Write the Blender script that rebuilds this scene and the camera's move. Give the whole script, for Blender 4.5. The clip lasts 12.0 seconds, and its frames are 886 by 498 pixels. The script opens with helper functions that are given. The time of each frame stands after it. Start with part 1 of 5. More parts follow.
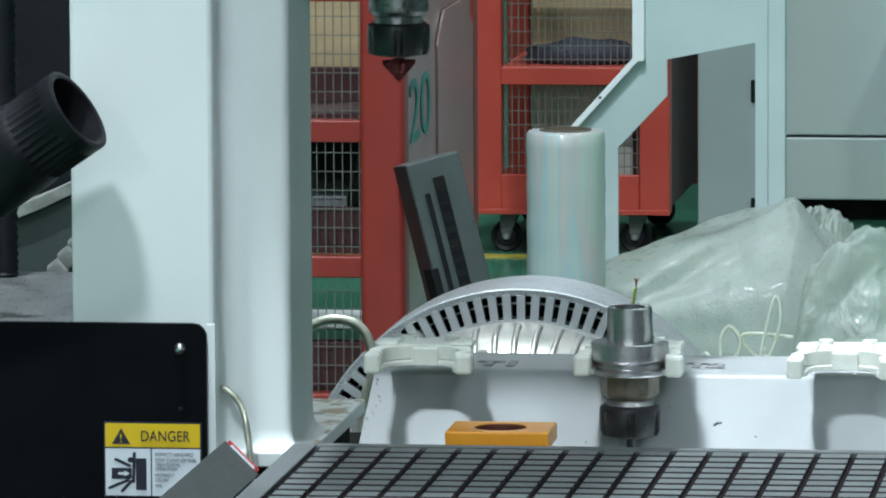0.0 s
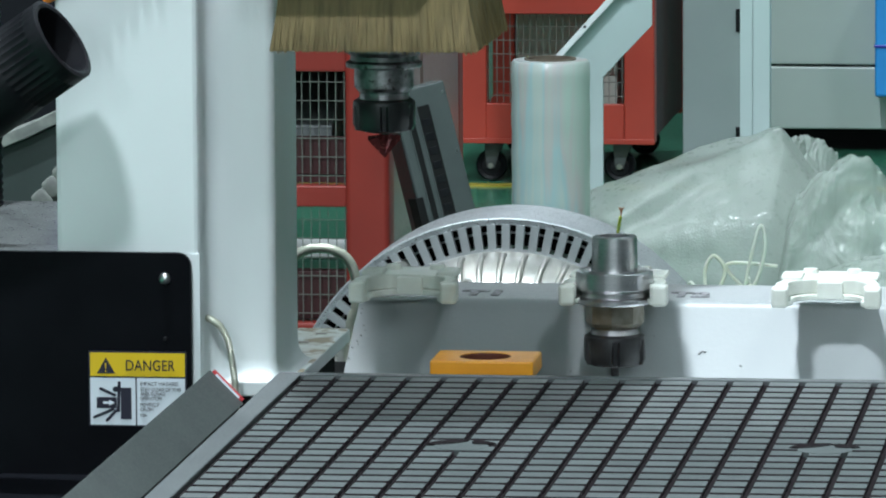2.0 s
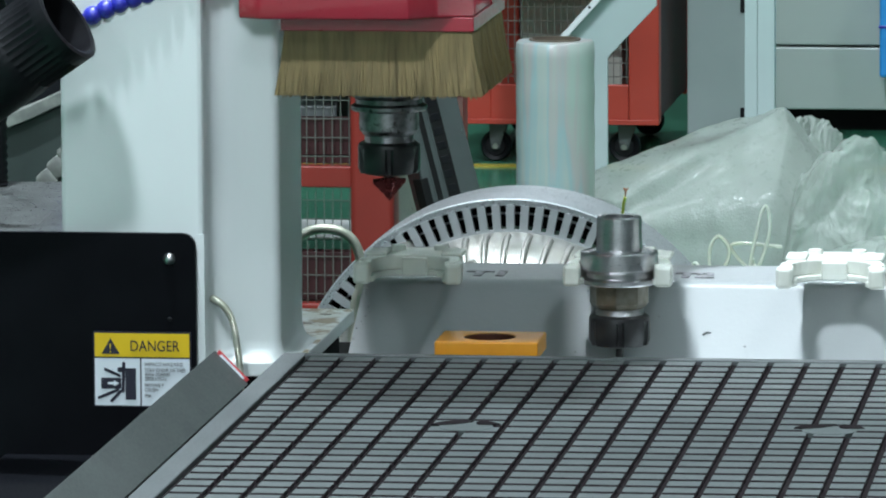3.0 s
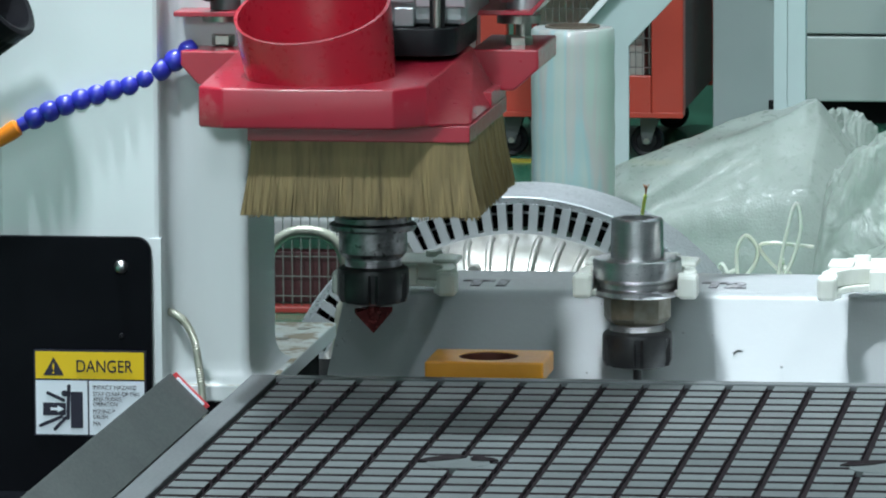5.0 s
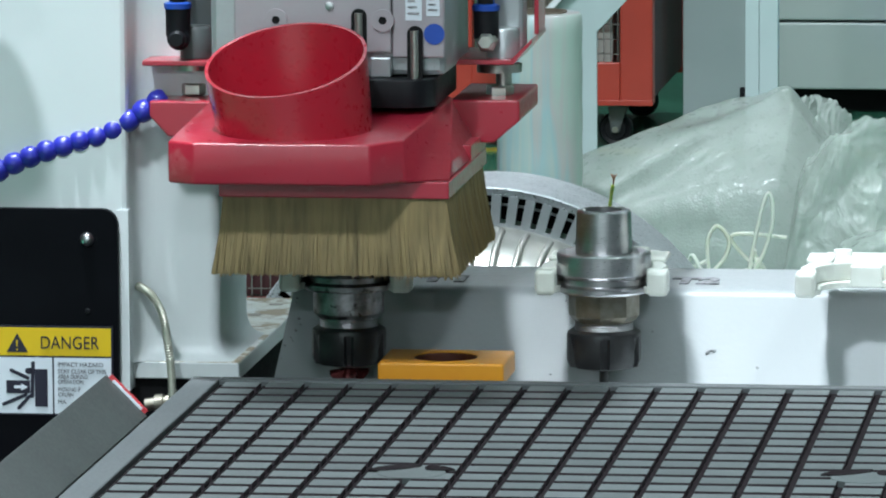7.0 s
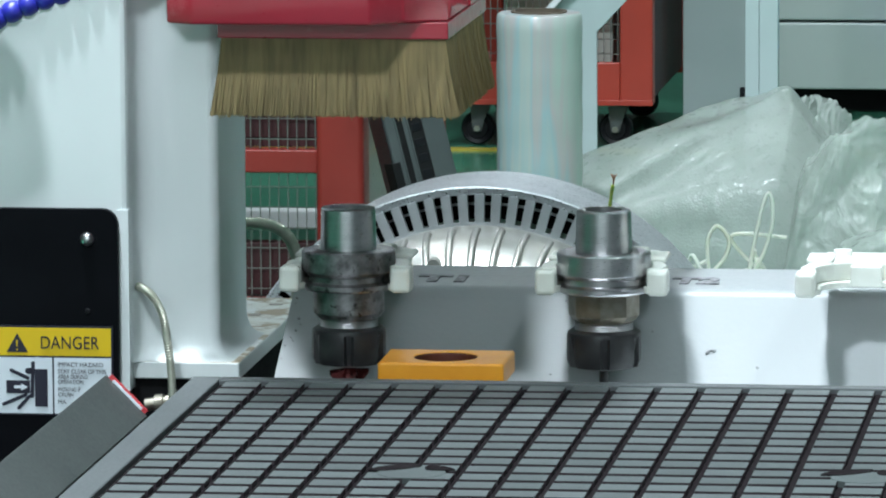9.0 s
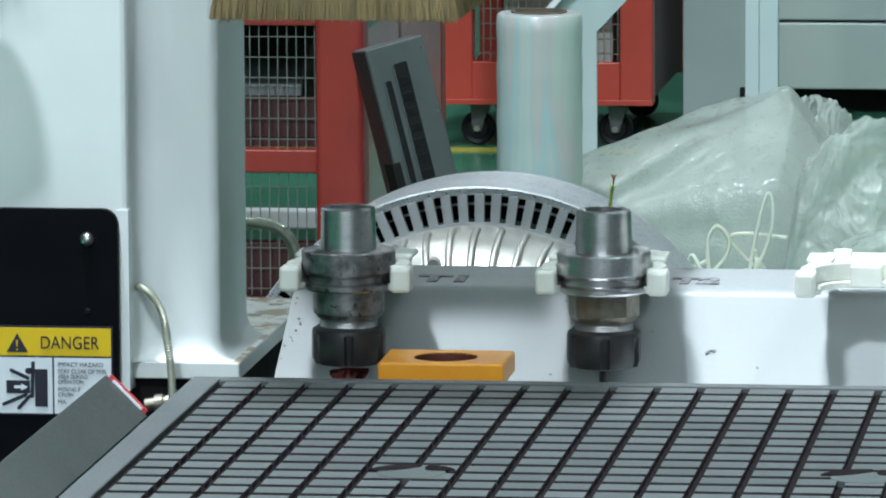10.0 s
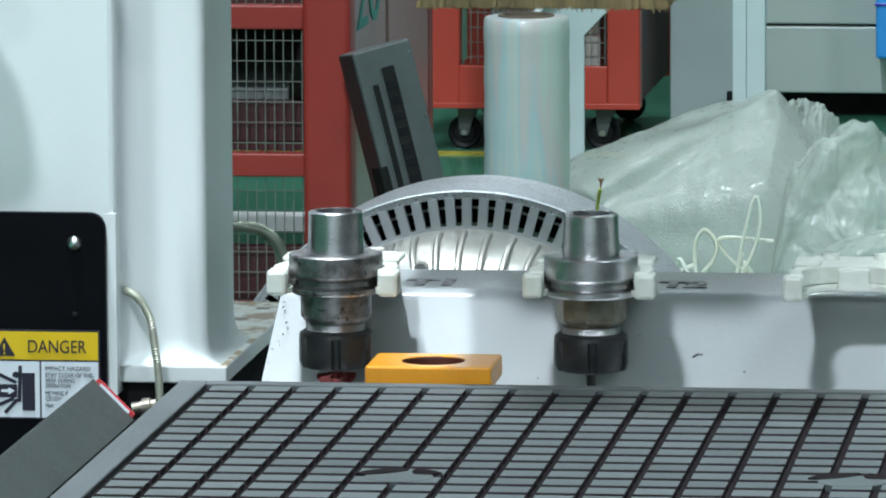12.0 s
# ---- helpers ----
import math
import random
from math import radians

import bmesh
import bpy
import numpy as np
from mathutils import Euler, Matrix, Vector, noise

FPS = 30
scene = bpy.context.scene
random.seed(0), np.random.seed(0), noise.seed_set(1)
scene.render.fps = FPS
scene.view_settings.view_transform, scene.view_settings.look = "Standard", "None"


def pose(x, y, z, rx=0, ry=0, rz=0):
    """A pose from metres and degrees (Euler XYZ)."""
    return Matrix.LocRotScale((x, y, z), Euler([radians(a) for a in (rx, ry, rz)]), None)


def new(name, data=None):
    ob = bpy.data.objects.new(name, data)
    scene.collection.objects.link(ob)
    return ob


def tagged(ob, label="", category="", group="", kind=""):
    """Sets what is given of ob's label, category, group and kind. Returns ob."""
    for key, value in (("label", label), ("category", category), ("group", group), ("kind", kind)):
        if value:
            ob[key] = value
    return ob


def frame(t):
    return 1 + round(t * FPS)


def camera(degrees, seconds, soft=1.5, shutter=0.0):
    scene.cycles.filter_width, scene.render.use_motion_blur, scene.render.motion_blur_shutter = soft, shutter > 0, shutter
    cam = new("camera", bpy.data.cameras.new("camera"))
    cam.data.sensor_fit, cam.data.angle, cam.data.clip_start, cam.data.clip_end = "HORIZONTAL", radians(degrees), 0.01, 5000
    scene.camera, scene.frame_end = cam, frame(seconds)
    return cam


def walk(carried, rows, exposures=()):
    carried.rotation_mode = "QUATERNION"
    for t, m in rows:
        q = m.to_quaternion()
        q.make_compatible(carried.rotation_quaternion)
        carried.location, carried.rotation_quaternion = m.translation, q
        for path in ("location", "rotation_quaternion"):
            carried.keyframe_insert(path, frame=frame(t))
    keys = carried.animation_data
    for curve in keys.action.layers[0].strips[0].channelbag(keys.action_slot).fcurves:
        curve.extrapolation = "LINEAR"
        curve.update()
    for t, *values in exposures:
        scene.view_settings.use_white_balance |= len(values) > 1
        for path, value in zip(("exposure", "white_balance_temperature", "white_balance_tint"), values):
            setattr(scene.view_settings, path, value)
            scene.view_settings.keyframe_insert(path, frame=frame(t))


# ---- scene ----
cam = camera(7.8, 12.0, soft=2.0)
PATH = [  # seconds, eye, yaw, pitch
    (0.0, 0.0914, -0.9453, 1.5929, 7.5460, -6.4676),
    (0.5, 0.0914, -0.9453, 1.5929, 7.5165, -6.5296),
    (1.0, 0.0914, -0.9453, 1.5929, 7.4743, -6.6787),
    (1.5, 0.0914, -0.9453, 1.5929, 7.4693, -6.8129),
    (2.0, 0.0914, -0.9453, 1.5929, 7.4141, -7.0923),
    (2.5, 0.0914, -0.9453, 1.5929, 7.4325, -7.2691),
    (3.0, 0.0914, -0.9453, 1.5929, 7.4556, -7.2633),
    (3.5, 0.0908, -0.9380, 1.5920, 7.4640, -7.2640),
    (4.3, 0.0550, -0.5700, 1.5490, 7.5600, -7.2850),
    (5.0, 0.0262, -0.2714, 1.5142, 7.6700, -7.3019),
    (5.5, 0.0049, -0.0514, 1.4885, 7.6589, -7.3235),
    (6.0, 0.0, 0.0, 1.4825, 7.4, -7.4),
    (7.0, 0.0, 0.0, 1.4825, 7.4, -7.4),
    (11.0, 0.0, 0.0, 1.4825, 7.4, -7.4),
    (11.5, 0.0, 0.0, 1.4825, 7.3363, -7.3880),
    (12.0, 0.0, 0.0, 1.4825, 7.2867, -7.3674),
]
walk(cam, [(t, pose(x, y, z, 90 + pitch, 0, yaw) @ pose(0, 0, 0, 0, 0, -0.3)) for t, x, y, z, yaw, pitch in PATH],
     exposures=[(0.0, -0.13), (3.2, -0.13), (5.5, -0.04), (9.5, -0.03), (12.0, -0.08)])

# ---- light: a closed hall with high-bay lamps ----
world = bpy.data.worlds.new("hall_air")
scene.world = world
world.use_nodes = True
world.node_tree.nodes["Background"].inputs[0].default_value = (0.6, 0.75, 0.8, 1)
world.node_tree.nodes["Background"].inputs[1].default_value = 0.05


def bay_lamp(x, y, watts, size=1.0, z=7.6, colour=(0.81, 0.925, 1.0)):
    data = bpy.data.lights.new("high_bay_light", "AREA")
    data.shape, data.size, data.energy, data.color = "DISK", size, watts, colour
    ob = new("high_bay_light", data)
    ob.matrix_world = pose(x, y, z)


bay_lamp(-1.4, 3.7, 900, 0.24)
bay_lamp(-3.6, 1.4, 70, 0.6)
bay_lamp(2.8, 2.6, 150, 0.5)
bay_lamp(-1.75, -1.2, 610, 0.8)
bay_lamp(2.2, -5.0, 200, 1.1)
bay_lamp(-3.5, 9.5, 230, 1.0)
bay_lamp(2.5, 9.8, 240, 1.0)
bay_lamp(-1.0, 15.5, 300, 1.0)
# Two unseen lamps added to brighten the south wall that the steel reflects.
bay_lamp(-5.0, -20.5, 1500, 1.0)
bay_lamp(3.0, -20.5, 1500, 1.0)


# ---- materials ----
def surf(name, col, col2=None, rough=0.5, metal=0.0, scale=12.0, fine=180.0, bump=0.08, dirt=None, dirt_at=0.66, dirt_scale=30.0,
         coat=0.0, stretch=(1, 1, 1), rough_var=0.12, alpha=1.0, trans=0.0, spec=0.5, vary=0.0):
    """A two-scale procedural surface: broad colour drift, fine grain in the relief, optional specks of dirt."""
    m = bpy.data.materials.new(name)
    m.use_nodes = True
    nt, bsdf = m.node_tree, m.node_tree.nodes["Principled BSDF"]
    link, add = nt.links.new, nt.nodes.new
    co = add("ShaderNodeTexCoord")
    mp = add("ShaderNodeMapping")
    mp.inputs["Scale"].default_value = stretch
    link(co.outputs["Object"], mp.inputs["Vector"])
    big, small = add("ShaderNodeTexNoise"), add("ShaderNodeTexNoise")
    big.inputs["Scale"].default_value, big.inputs["Detail"].default_value = scale, 5
    small.inputs["Scale"].default_value, small.inputs["Detail"].default_value = fine, 4
    link(mp.outputs[0], big.inputs["Vector"])
    link(mp.outputs[0], small.inputs["Vector"])
    mix = add("ShaderNodeMix")
    mix.data_type = "RGBA"
    mix.inputs["A"].default_value = (*col, 1)
    mix.inputs["B"].default_value = (*(col2 or [c * 0.82 for c in col]), 1)
    ramp = add("ShaderNodeMapRange")
    ramp.inputs["From Min"].default_value, ramp.inputs["From Max"].default_value = 0.35, 0.7
    link(big.outputs["Fac"], ramp.inputs["Value"])
    link(ramp.outputs[0], mix.inputs["Factor"])
    out = mix.outputs["Result"]
    if dirt:
        d = add("ShaderNodeTexNoise")
        d.inputs["Scale"].default_value, d.inputs["Detail"].default_value, d.inputs["Roughness"].default_value = dirt_scale, 8, 0.7
        link(mp.outputs[0], d.inputs["Vector"])
        dr = add("ShaderNodeMapRange")
        dr.inputs["From Min"].default_value, dr.inputs["From Max"].default_value = dirt_at, dirt_at + 0.08
        link(d.outputs["Fac"], dr.inputs["Value"])
        mix2 = add("ShaderNodeMix")
        mix2.data_type = "RGBA"
        link(dr.outputs[0], mix2.inputs["Factor"])
        link(out, mix2.inputs["A"])
        mix2.inputs["B"].default_value = (*dirt, 1)
        out = mix2.outputs["Result"]
    if vary:
        info, rng, hsv = add("ShaderNodeObjectInfo"), add("ShaderNodeMapRange"), add("ShaderNodeHueSaturation")
        rng.inputs["To Min"].default_value, rng.inputs["To Max"].default_value = 1 - vary, 1 + vary
        link(info.outputs["Random"], rng.inputs["Value"])
        link(rng.outputs[0], hsv.inputs["Value"])
        link(out, hsv.inputs["Color"])
        out = hsv.outputs["Color"]
    link(out, bsdf.inputs["Base Color"])
    rv = add("ShaderNodeMapRange")
    rv.inputs["To Min"].default_value, rv.inputs["To Max"].default_value = max(0.02, rough - rough_var), min(1, rough + rough_var)
    link(small.outputs["Fac"], rv.inputs["Value"])
    link(rv.outputs[0], bsdf.inputs["Roughness"])
    bsdf.inputs["Metallic"].default_value = metal
    bsdf.inputs["Specular IOR Level"].default_value = spec
    bsdf.inputs["Coat Weight"].default_value = coat
    bsdf.inputs["Coat Roughness"].default_value = 0.12
    bsdf.inputs["Alpha"].default_value = alpha
    bsdf.inputs["Transmission Weight"].default_value = trans
    if bump:
        b = add("ShaderNodeBump")
        b.inputs["Strength"].default_value, b.inputs["Distance"].default_value = bump, 0.002
        link(small.outputs["Fac"], b.inputs["Height"])
        link(b.outputs[0], bsdf.inputs["Normal"])
    return m


M_WHITE = surf("white_enamel", (0.79, 0.83, 0.84), (0.74, 0.78, 0.79), 0.38, scale=6, fine=260, bump=0.03, dirt=(0.42, 0.38, 0.3), dirt_at=0.74, dirt_scale=14, coat=0.2)
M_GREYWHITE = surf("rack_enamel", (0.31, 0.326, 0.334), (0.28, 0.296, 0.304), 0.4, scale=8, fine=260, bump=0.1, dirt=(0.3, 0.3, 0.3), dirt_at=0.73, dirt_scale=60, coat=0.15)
M_STAIN = surf("stained_enamel", (0.74, 0.77, 0.76), (0.66, 0.66, 0.58), 0.5, scale=22, fine=300, bump=0.15, dirt=(0.34, 0.26, 0.16), dirt_at=0.49, dirt_scale=26)
M_STAIN2 = surf("grimy_enamel", (0.72, 0.76, 0.77), (0.66, 0.69, 0.69), 0.42, scale=10, fine=260, bump=0.1, dirt=(0.36, 0.32, 0.25), dirt_at=0.7, dirt_scale=18, stretch=(1, 1, 0.25))
M_BLACK = surf("black_panel", (0.003, 0.0034, 0.005), (0.0045, 0.005, 0.007), 0.55, spec=0.06, scale=20, fine=400, bump=0.05, dirt=(0.06, 0.06, 0.06), dirt_at=0.79, dirt_scale=220)
M_RUBBER = surf("black_plastic", (0.006, 0.006, 0.008), (0.011, 0.011, 0.013), 0.48, spec=0.2, scale=40, fine=300)
M_NUT = surf("black_oxide", (0.018, 0.018, 0.02), (0.04, 0.039, 0.04), 0.38, metal=0.25, scale=60, fine=400, bump=0.08)
M_STEEL = surf("ground_steel", (0.66, 0.64, 0.66), (0.55, 0.535, 0.555), 0.29, metal=1.0, scale=30, fine=300, bump=0.0, stretch=(1, 1, 8), rough_var=0.05)
M_WORN = surf("worn_steel", (0.36, 0.35, 0.36), (0.13, 0.125, 0.13), 0.42, metal=1.0, scale=110, fine=500, bump=0.1, dirt=(0.08, 0.075, 0.07), dirt_at=0.55, dirt_scale=160)
M_BROWNSTEEL = surf("tarnished_steel", (0.34, 0.31, 0.26), (0.2, 0.17, 0.13), 0.34, metal=0.85, scale=90, fine=400, bump=0.08)
M_ZINC = surf("zinc", (0.55, 0.54, 0.5), (0.4, 0.39, 0.36), 0.35, metal=0.9, scale=60)
M_CAST = surf("cast_aluminium", (0.46, 0.455, 0.43), (0.36, 0.345, 0.31), 0.36, metal=0.8, scale=35, fine=500, bump=0.2, dirt=(0.12, 0.09, 0.06), dirt_at=0.69, dirt_scale=110)
M_ALU = surf("brushed_aluminium", (0.46, 0.475, 0.49), (0.37, 0.385, 0.4), 0.36, metal=0.6, scale=20, fine=500, bump=0.05, dirt=(0.15, 0.13, 0.12), dirt_at=0.66, dirt_scale=150)
M_RIM = surf("speckled_rim", (0.7, 0.72, 0.75), (0.58, 0.6, 0.63), 0.3, metal=0.75, scale=30, fine=500, bump=0.06, dirt=(0.12, 0.1, 0.1), dirt_at=0.6, dirt_scale=260)
M_CUTTER = surf("coated_cutter", (0.2, 0.035, 0.035), (0.1, 0.02, 0.02), 0.25, metal=0.6, scale=150)
M_CLIP = surf("white_nylon", (0.72, 0.73, 0.68), (0.62, 0.63, 0.57), 0.45, scale=40, fine=300, bump=0.06, dirt=(0.5, 0.46, 0.38), dirt_at=0.7, dirt_scale=80)
M_ORANGE = surf("orange_paint", (0.8, 0.33, 0.02), (0.7, 0.27, 0.015), 0.35, scale=30, fine=300, bump=0.06, dirt=(0.4, 0.2, 0.05), dirt_at=0.72, dirt_scale=60, coat=0.3)
# Bore wall coloured dark brown-red for the shade deep in the hole.
M_HOLE = surf("shaded_bore", (0.1, 0.02, 0.008), (0.07, 0.016, 0.008), 0.6, scale=60)
M_TILE = surf("grey_phenolic", (0.088, 0.1, 0.1), (0.072, 0.083, 0.083), 0.55, spec=0.2, scale=25, fine=500, bump=0.08, dirt=(0.17, 0.185, 0.185), dirt_at=0.68, dirt_scale=160, vary=0.11)
M_GROOVE = surf("groove_dark", (0.04, 0.031, 0.036), (0.055, 0.044, 0.05), 0.9, scale=80, spec=0.05)
# Near-black that puts the shade of grooves and port slots into colour.
M_SLOT = surf("slot_shade_black", (0.012, 0.01, 0.011), (0.02, 0.017, 0.018), 0.95, scale=80, spec=0.0)
M_TABLE = surf("table_rim", (0.085, 0.092, 0.095), (0.07, 0.077, 0.08), 0.5, spec=0.25, scale=15, fine=400, bump=0.06, dirt=(0.16, 0.17, 0.17), dirt_at=0.7, dirt_scale=90)
M_GUARD = surf("grey_guard_steel", (0.068, 0.077, 0.075), (0.054, 0.061, 0.06), 0.5, metal=0.2, spec=0.25, scale=18, fine=400, bump=0.05, dirt=(0.25, 0.25, 0.24), dirt_at=0.74, dirt_scale=120)
M_RED = surf("red_enamel", (0.42, 0.02, 0.043), (0.38, 0.018, 0.038), 0.32, scale=14, fine=200, bump=0.03, dirt=(0.44, 0.07, 0.085), dirt_at=0.6, dirt_scale=25, coat=0.6)
M_REDIN = surf("red_plastic_pipe", (0.4, 0.012, 0.028), (0.36, 0.01, 0.024), 0.3, scale=20, fine=200, bump=0.02, coat=0.4)
M_BRISTLE = surf("natural_bristle", (0.29, 0.208, 0.088), (0.155, 0.11, 0.045), 0.6, scale=160, fine=500, bump=0.2, stretch=(1, 1, 0.03))
M_BLUE = surf("blue_plastic", (0.03, 0.035, 0.42), (0.025, 0.03, 0.34), 0.35, scale=30, coat=0.2)
M_NOZZLE = surf("orange_plastic", (0.85, 0.25, 0.02), (0.75, 0.2, 0.015), 0.35, scale=30)
M_COLLAR = surf("blue_collar", (0.014, 0.07, 0.4), (0.012, 0.06, 0.34), 0.4)
M_PINKALU = surf("anodised_block", (0.44, 0.385, 0.415), (0.38, 0.335, 0.36), 0.4, metal=0.3, scale=15, fine=400, bump=0.04)
M_CARTRED = surf("cart_red_paint", (0.46, 0.05, 0.03), (0.38, 0.04, 0.025), 0.42, scale=6, fine=120, bump=0.06, dirt=(0.25, 0.04, 0.03), dirt_at=0.7, dirt_scale=18, coat=0.15)
# Cart red darkened: the shade on the numbered cart is in this colour.
M_CARTRED_SHADE = surf("shaded_cart_red", (0.3, 0.03, 0.022), (0.25, 0.026, 0.02), 0.45, scale=6, fine=120, bump=0.06, dirt=(0.16, 0.03, 0.025), dirt_at=0.7, dirt_scale=18)
M_CARTSIDE = surf("cart_side_panel", (0.3, 0.19, 0.18), (0.25, 0.15, 0.145), 0.32, scale=4, fine=120, bump=0.04, dirt=(0.3, 0.12, 0.1), dirt_at=0.68, dirt_scale=14, coat=0.3)
M_WIRE = surf("galvanised_wire", (0.24, 0.24, 0.22), (0.16, 0.16, 0.15), 0.45, metal=0.6, scale=60)
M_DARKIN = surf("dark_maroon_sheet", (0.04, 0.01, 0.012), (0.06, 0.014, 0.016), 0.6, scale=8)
M_CARD = surf("cardboard", (0.5, 0.38, 0.22), (0.44, 0.33, 0.19), 0.75, scale=8, fine=150, bump=0.1, stretch=(1, 1, 6))
M_PALE = surf("pale_carton", (0.55, 0.58, 0.52), (0.48, 0.5, 0.45), 0.7, scale=9)
M_CLOTH = surf("dark_sack", (0.03, 0.03, 0.05), (0.05, 0.05, 0.07), 0.8, scale=30, bump=0.3)
M_FLOOR = surf("green_epoxy_floor", (0.045, 0.2, 0.125), (0.06, 0.235, 0.15), 0.2, scale=2.5, fine=60, bump=0.02, dirt=(0.3, 0.42, 0.35), dirt_at=0.68, dirt_scale=6, coat=0.2)
M_FLOORMARK = surf("white_floor_paint", (0.88, 0.88, 0.88), (0.8, 0.82, 0.82), 0.35, scale=10, dirt=(0.5, 0.58, 0.55), dirt_at=0.7, dirt_scale=12)
M_YELLOW = surf("yellow_floor_paint", (0.5, 0.38, 0.05), (0.4, 0.32, 0.05), 0.4, scale=10, dirt=(0.2, 0.3, 0.15), dirt_at=0.64, dirt_scale=20)
M_STAND = surf("pale_stand_paint", (0.5, 0.6, 0.6), (0.44, 0.53, 0.53), 0.38, scale=4, fine=150, bump=0.05, dirt=(0.35, 0.4, 0.38), dirt_at=0.72, dirt_scale=20, coat=0.15)
M_CABINET = surf("cabinet_grey_green", (0.46, 0.52, 0.49), (0.42, 0.48, 0.45), 0.4, scale=3, fine=120, bump=0.03, coat=0.1)
M_GREYDOOR = surf("grey_door_paint", (0.36, 0.41, 0.41), (0.31, 0.36, 0.36), 0.4, scale=4, fine=150, bump=0.04, dirt=(0.25, 0.27, 0.26), dirt_at=0.7, dirt_scale=14)
# Near-black for dark steel, and for the shade inside slots and recesses.
M_VOID = surf("black_steel_and_shade", (0.01, 0.01, 0.011), (0.016, 0.016, 0.016), 0.8, spec=0.1)
M_BOXGREY = surf("dark_grey_casing", (0.085, 0.097, 0.097), (0.062, 0.07, 0.072), 0.45, scale=10, fine=200, bump=0.06, dirt=(0.14, 0.14, 0.13), dirt_at=0.7, dirt_scale=40)
M_BOXDARK = surf("black_casing_side", (0.014, 0.016, 0.02), (0.022, 0.024, 0.028), 0.5, scale=20)
M_GREENNUM = surf("teal_stencil_paint", (0.01, 0.26, 0.22), (0.015, 0.22, 0.19), 0.5, scale=20)
M_SIGNY = surf("sign_yellow", (0.78, 0.52, 0.012), (0.72, 0.47, 0.01), 0.35, scale=30, bump=0.02)
M_SIGNW = surf("sign_white", (0.72, 0.76, 0.82), (0.68, 0.72, 0.78), 0.35, scale=30, bump=0.02)
M_SIGNK = surf("sign_ink", (0.016, 0.014, 0.03), (0.02, 0.018, 0.036), 0.4, scale=30, bump=0.02)
M_LABELRED = surf("label_red", (0.6, 0.05, 0.06), (0.5, 0.04, 0.05), 0.4)
M_INK = surf("faded_marker", (0.1, 0.095, 0.1), (0.34, 0.34, 0.36), 0.6, scale=160)
M_CONDUIT = surf("steel_conduit", (0.52, 0.52, 0.44), (0.36, 0.37, 0.3), 0.4, metal=0.5, scale=90)
M_CORE = surf("cardboard_core", (0.14, 0.11, 0.08), (0.1, 0.08, 0.06), 0.8, scale=40)
M_EARTH = surf("yellow_green_wire", (0.5, 0.45, 0.03), (0.12, 0.3, 0.04), 0.5, scale=120)
M_COPPER = surf("bare_copper", (0.35, 0.14, 0.08), (0.22, 0.08, 0.05), 0.4, metal=0.7)
M_BLUEBIN = surf("bright_blue_plastic", (0.03, 0.3, 0.75), (0.025, 0.26, 0.66), 0.4)
M_BACKDROP = surf("blue_black_backdrop", (0.006, 0.0065, 0.009), (0.009, 0.0095, 0.012), 0.55, spec=0.15, scale=12)
M_CHAIN = surf("grey_chain_plastic", (0.22, 0.23, 0.21), (0.12, 0.125, 0.12), 0.5, scale=60)
M_WALL = surf("hall_wall", (0.5, 0.52, 0.5), (0.45, 0.47, 0.45), 0.8, scale=1.5, fine=40)
M_CEIL = surf("hall_ceiling", (0.55, 0.57, 0.57), (0.5, 0.52, 0.52), 0.8, scale=1.5, fine=40)
M_DUCT = surf("grey_green_sheet", (0.028, 0.038, 0.036), (0.036, 0.047, 0.045), 0.5, scale=6)
M_PLATE = surf("spotted_steel_plate", (0.16, 0.17, 0.17), (0.11, 0.115, 0.115), 0.3, metal=0.4, scale=30, dirt=(0.035, 0.036, 0.034), dirt_at=0.56, dirt_scale=14)


def film_material(name, col, col2, rough, cells, crease, alpha, bub=0.2, wr=0.25, coat=0.5):
    """Clear plastic in many layers: milky, glossy, with bubble relief and creases."""
    m = surf(name, col, col2, rough, scale=7, fine=90, bump=0.0, coat=coat, alpha=alpha)
    nt, bsdf = m.node_tree, m.node_tree.nodes["Principled BSDF"]
    co = nt.nodes.new("ShaderNodeTexCoord")
    v = nt.nodes.new("ShaderNodeTexVoronoi")
    v.inputs["Scale"].default_value = cells
    n = nt.nodes.new("ShaderNodeTexNoise")
    n.inputs["Scale"].default_value, n.inputs["Detail"].default_value, n.inputs["Distortion"].default_value = crease, 6, 1.5
    b1, b2 = nt.nodes.new("ShaderNodeBump"), nt.nodes.new("ShaderNodeBump")
    b1.inputs["Strength"].default_value, b1.inputs["Distance"].default_value = bub, 0.003
    b2.inputs["Strength"].default_value, b2.inputs["Distance"].default_value = wr, 0.012
    b1.invert = True
    for tex, b, o in ((v, b1, "Distance"), (n, b2, "Fac")):
        nt.links.new(co.outputs["Object"], tex.inputs["Vector"])
        nt.links.new(tex.outputs[o], b.inputs["Height"])
    nt.links.new(b2.outputs[0], b1.inputs["Normal"])
    nt.links.new(b1.outputs[0], bsdf.inputs["Normal"])
    bsdf.inputs["Subsurface Weight"].default_value = 0.15
    bsdf.inputs["Subsurface Radius"].default_value = (0.05, 0.06, 0.05)
    return m


M_BUBBLE = film_material("bubble_wrap", (0.54, 0.6, 0.555), (0.42, 0.48, 0.435), 0.3, 230, 9, 0.55, 0.24, 0.16, 0.12)
M_CLEARBAG = film_material("clear_bag_film", (0.64, 0.7, 0.655), (0.48, 0.56, 0.5), 0.08, 120, 16, 0.5, 0.12, 0.9)
M_STRAP = film_material("clear_strap", (0.86, 0.89, 0.84), (0.78, 0.78, 0.62), 0.12, 60, 30, 0.7)


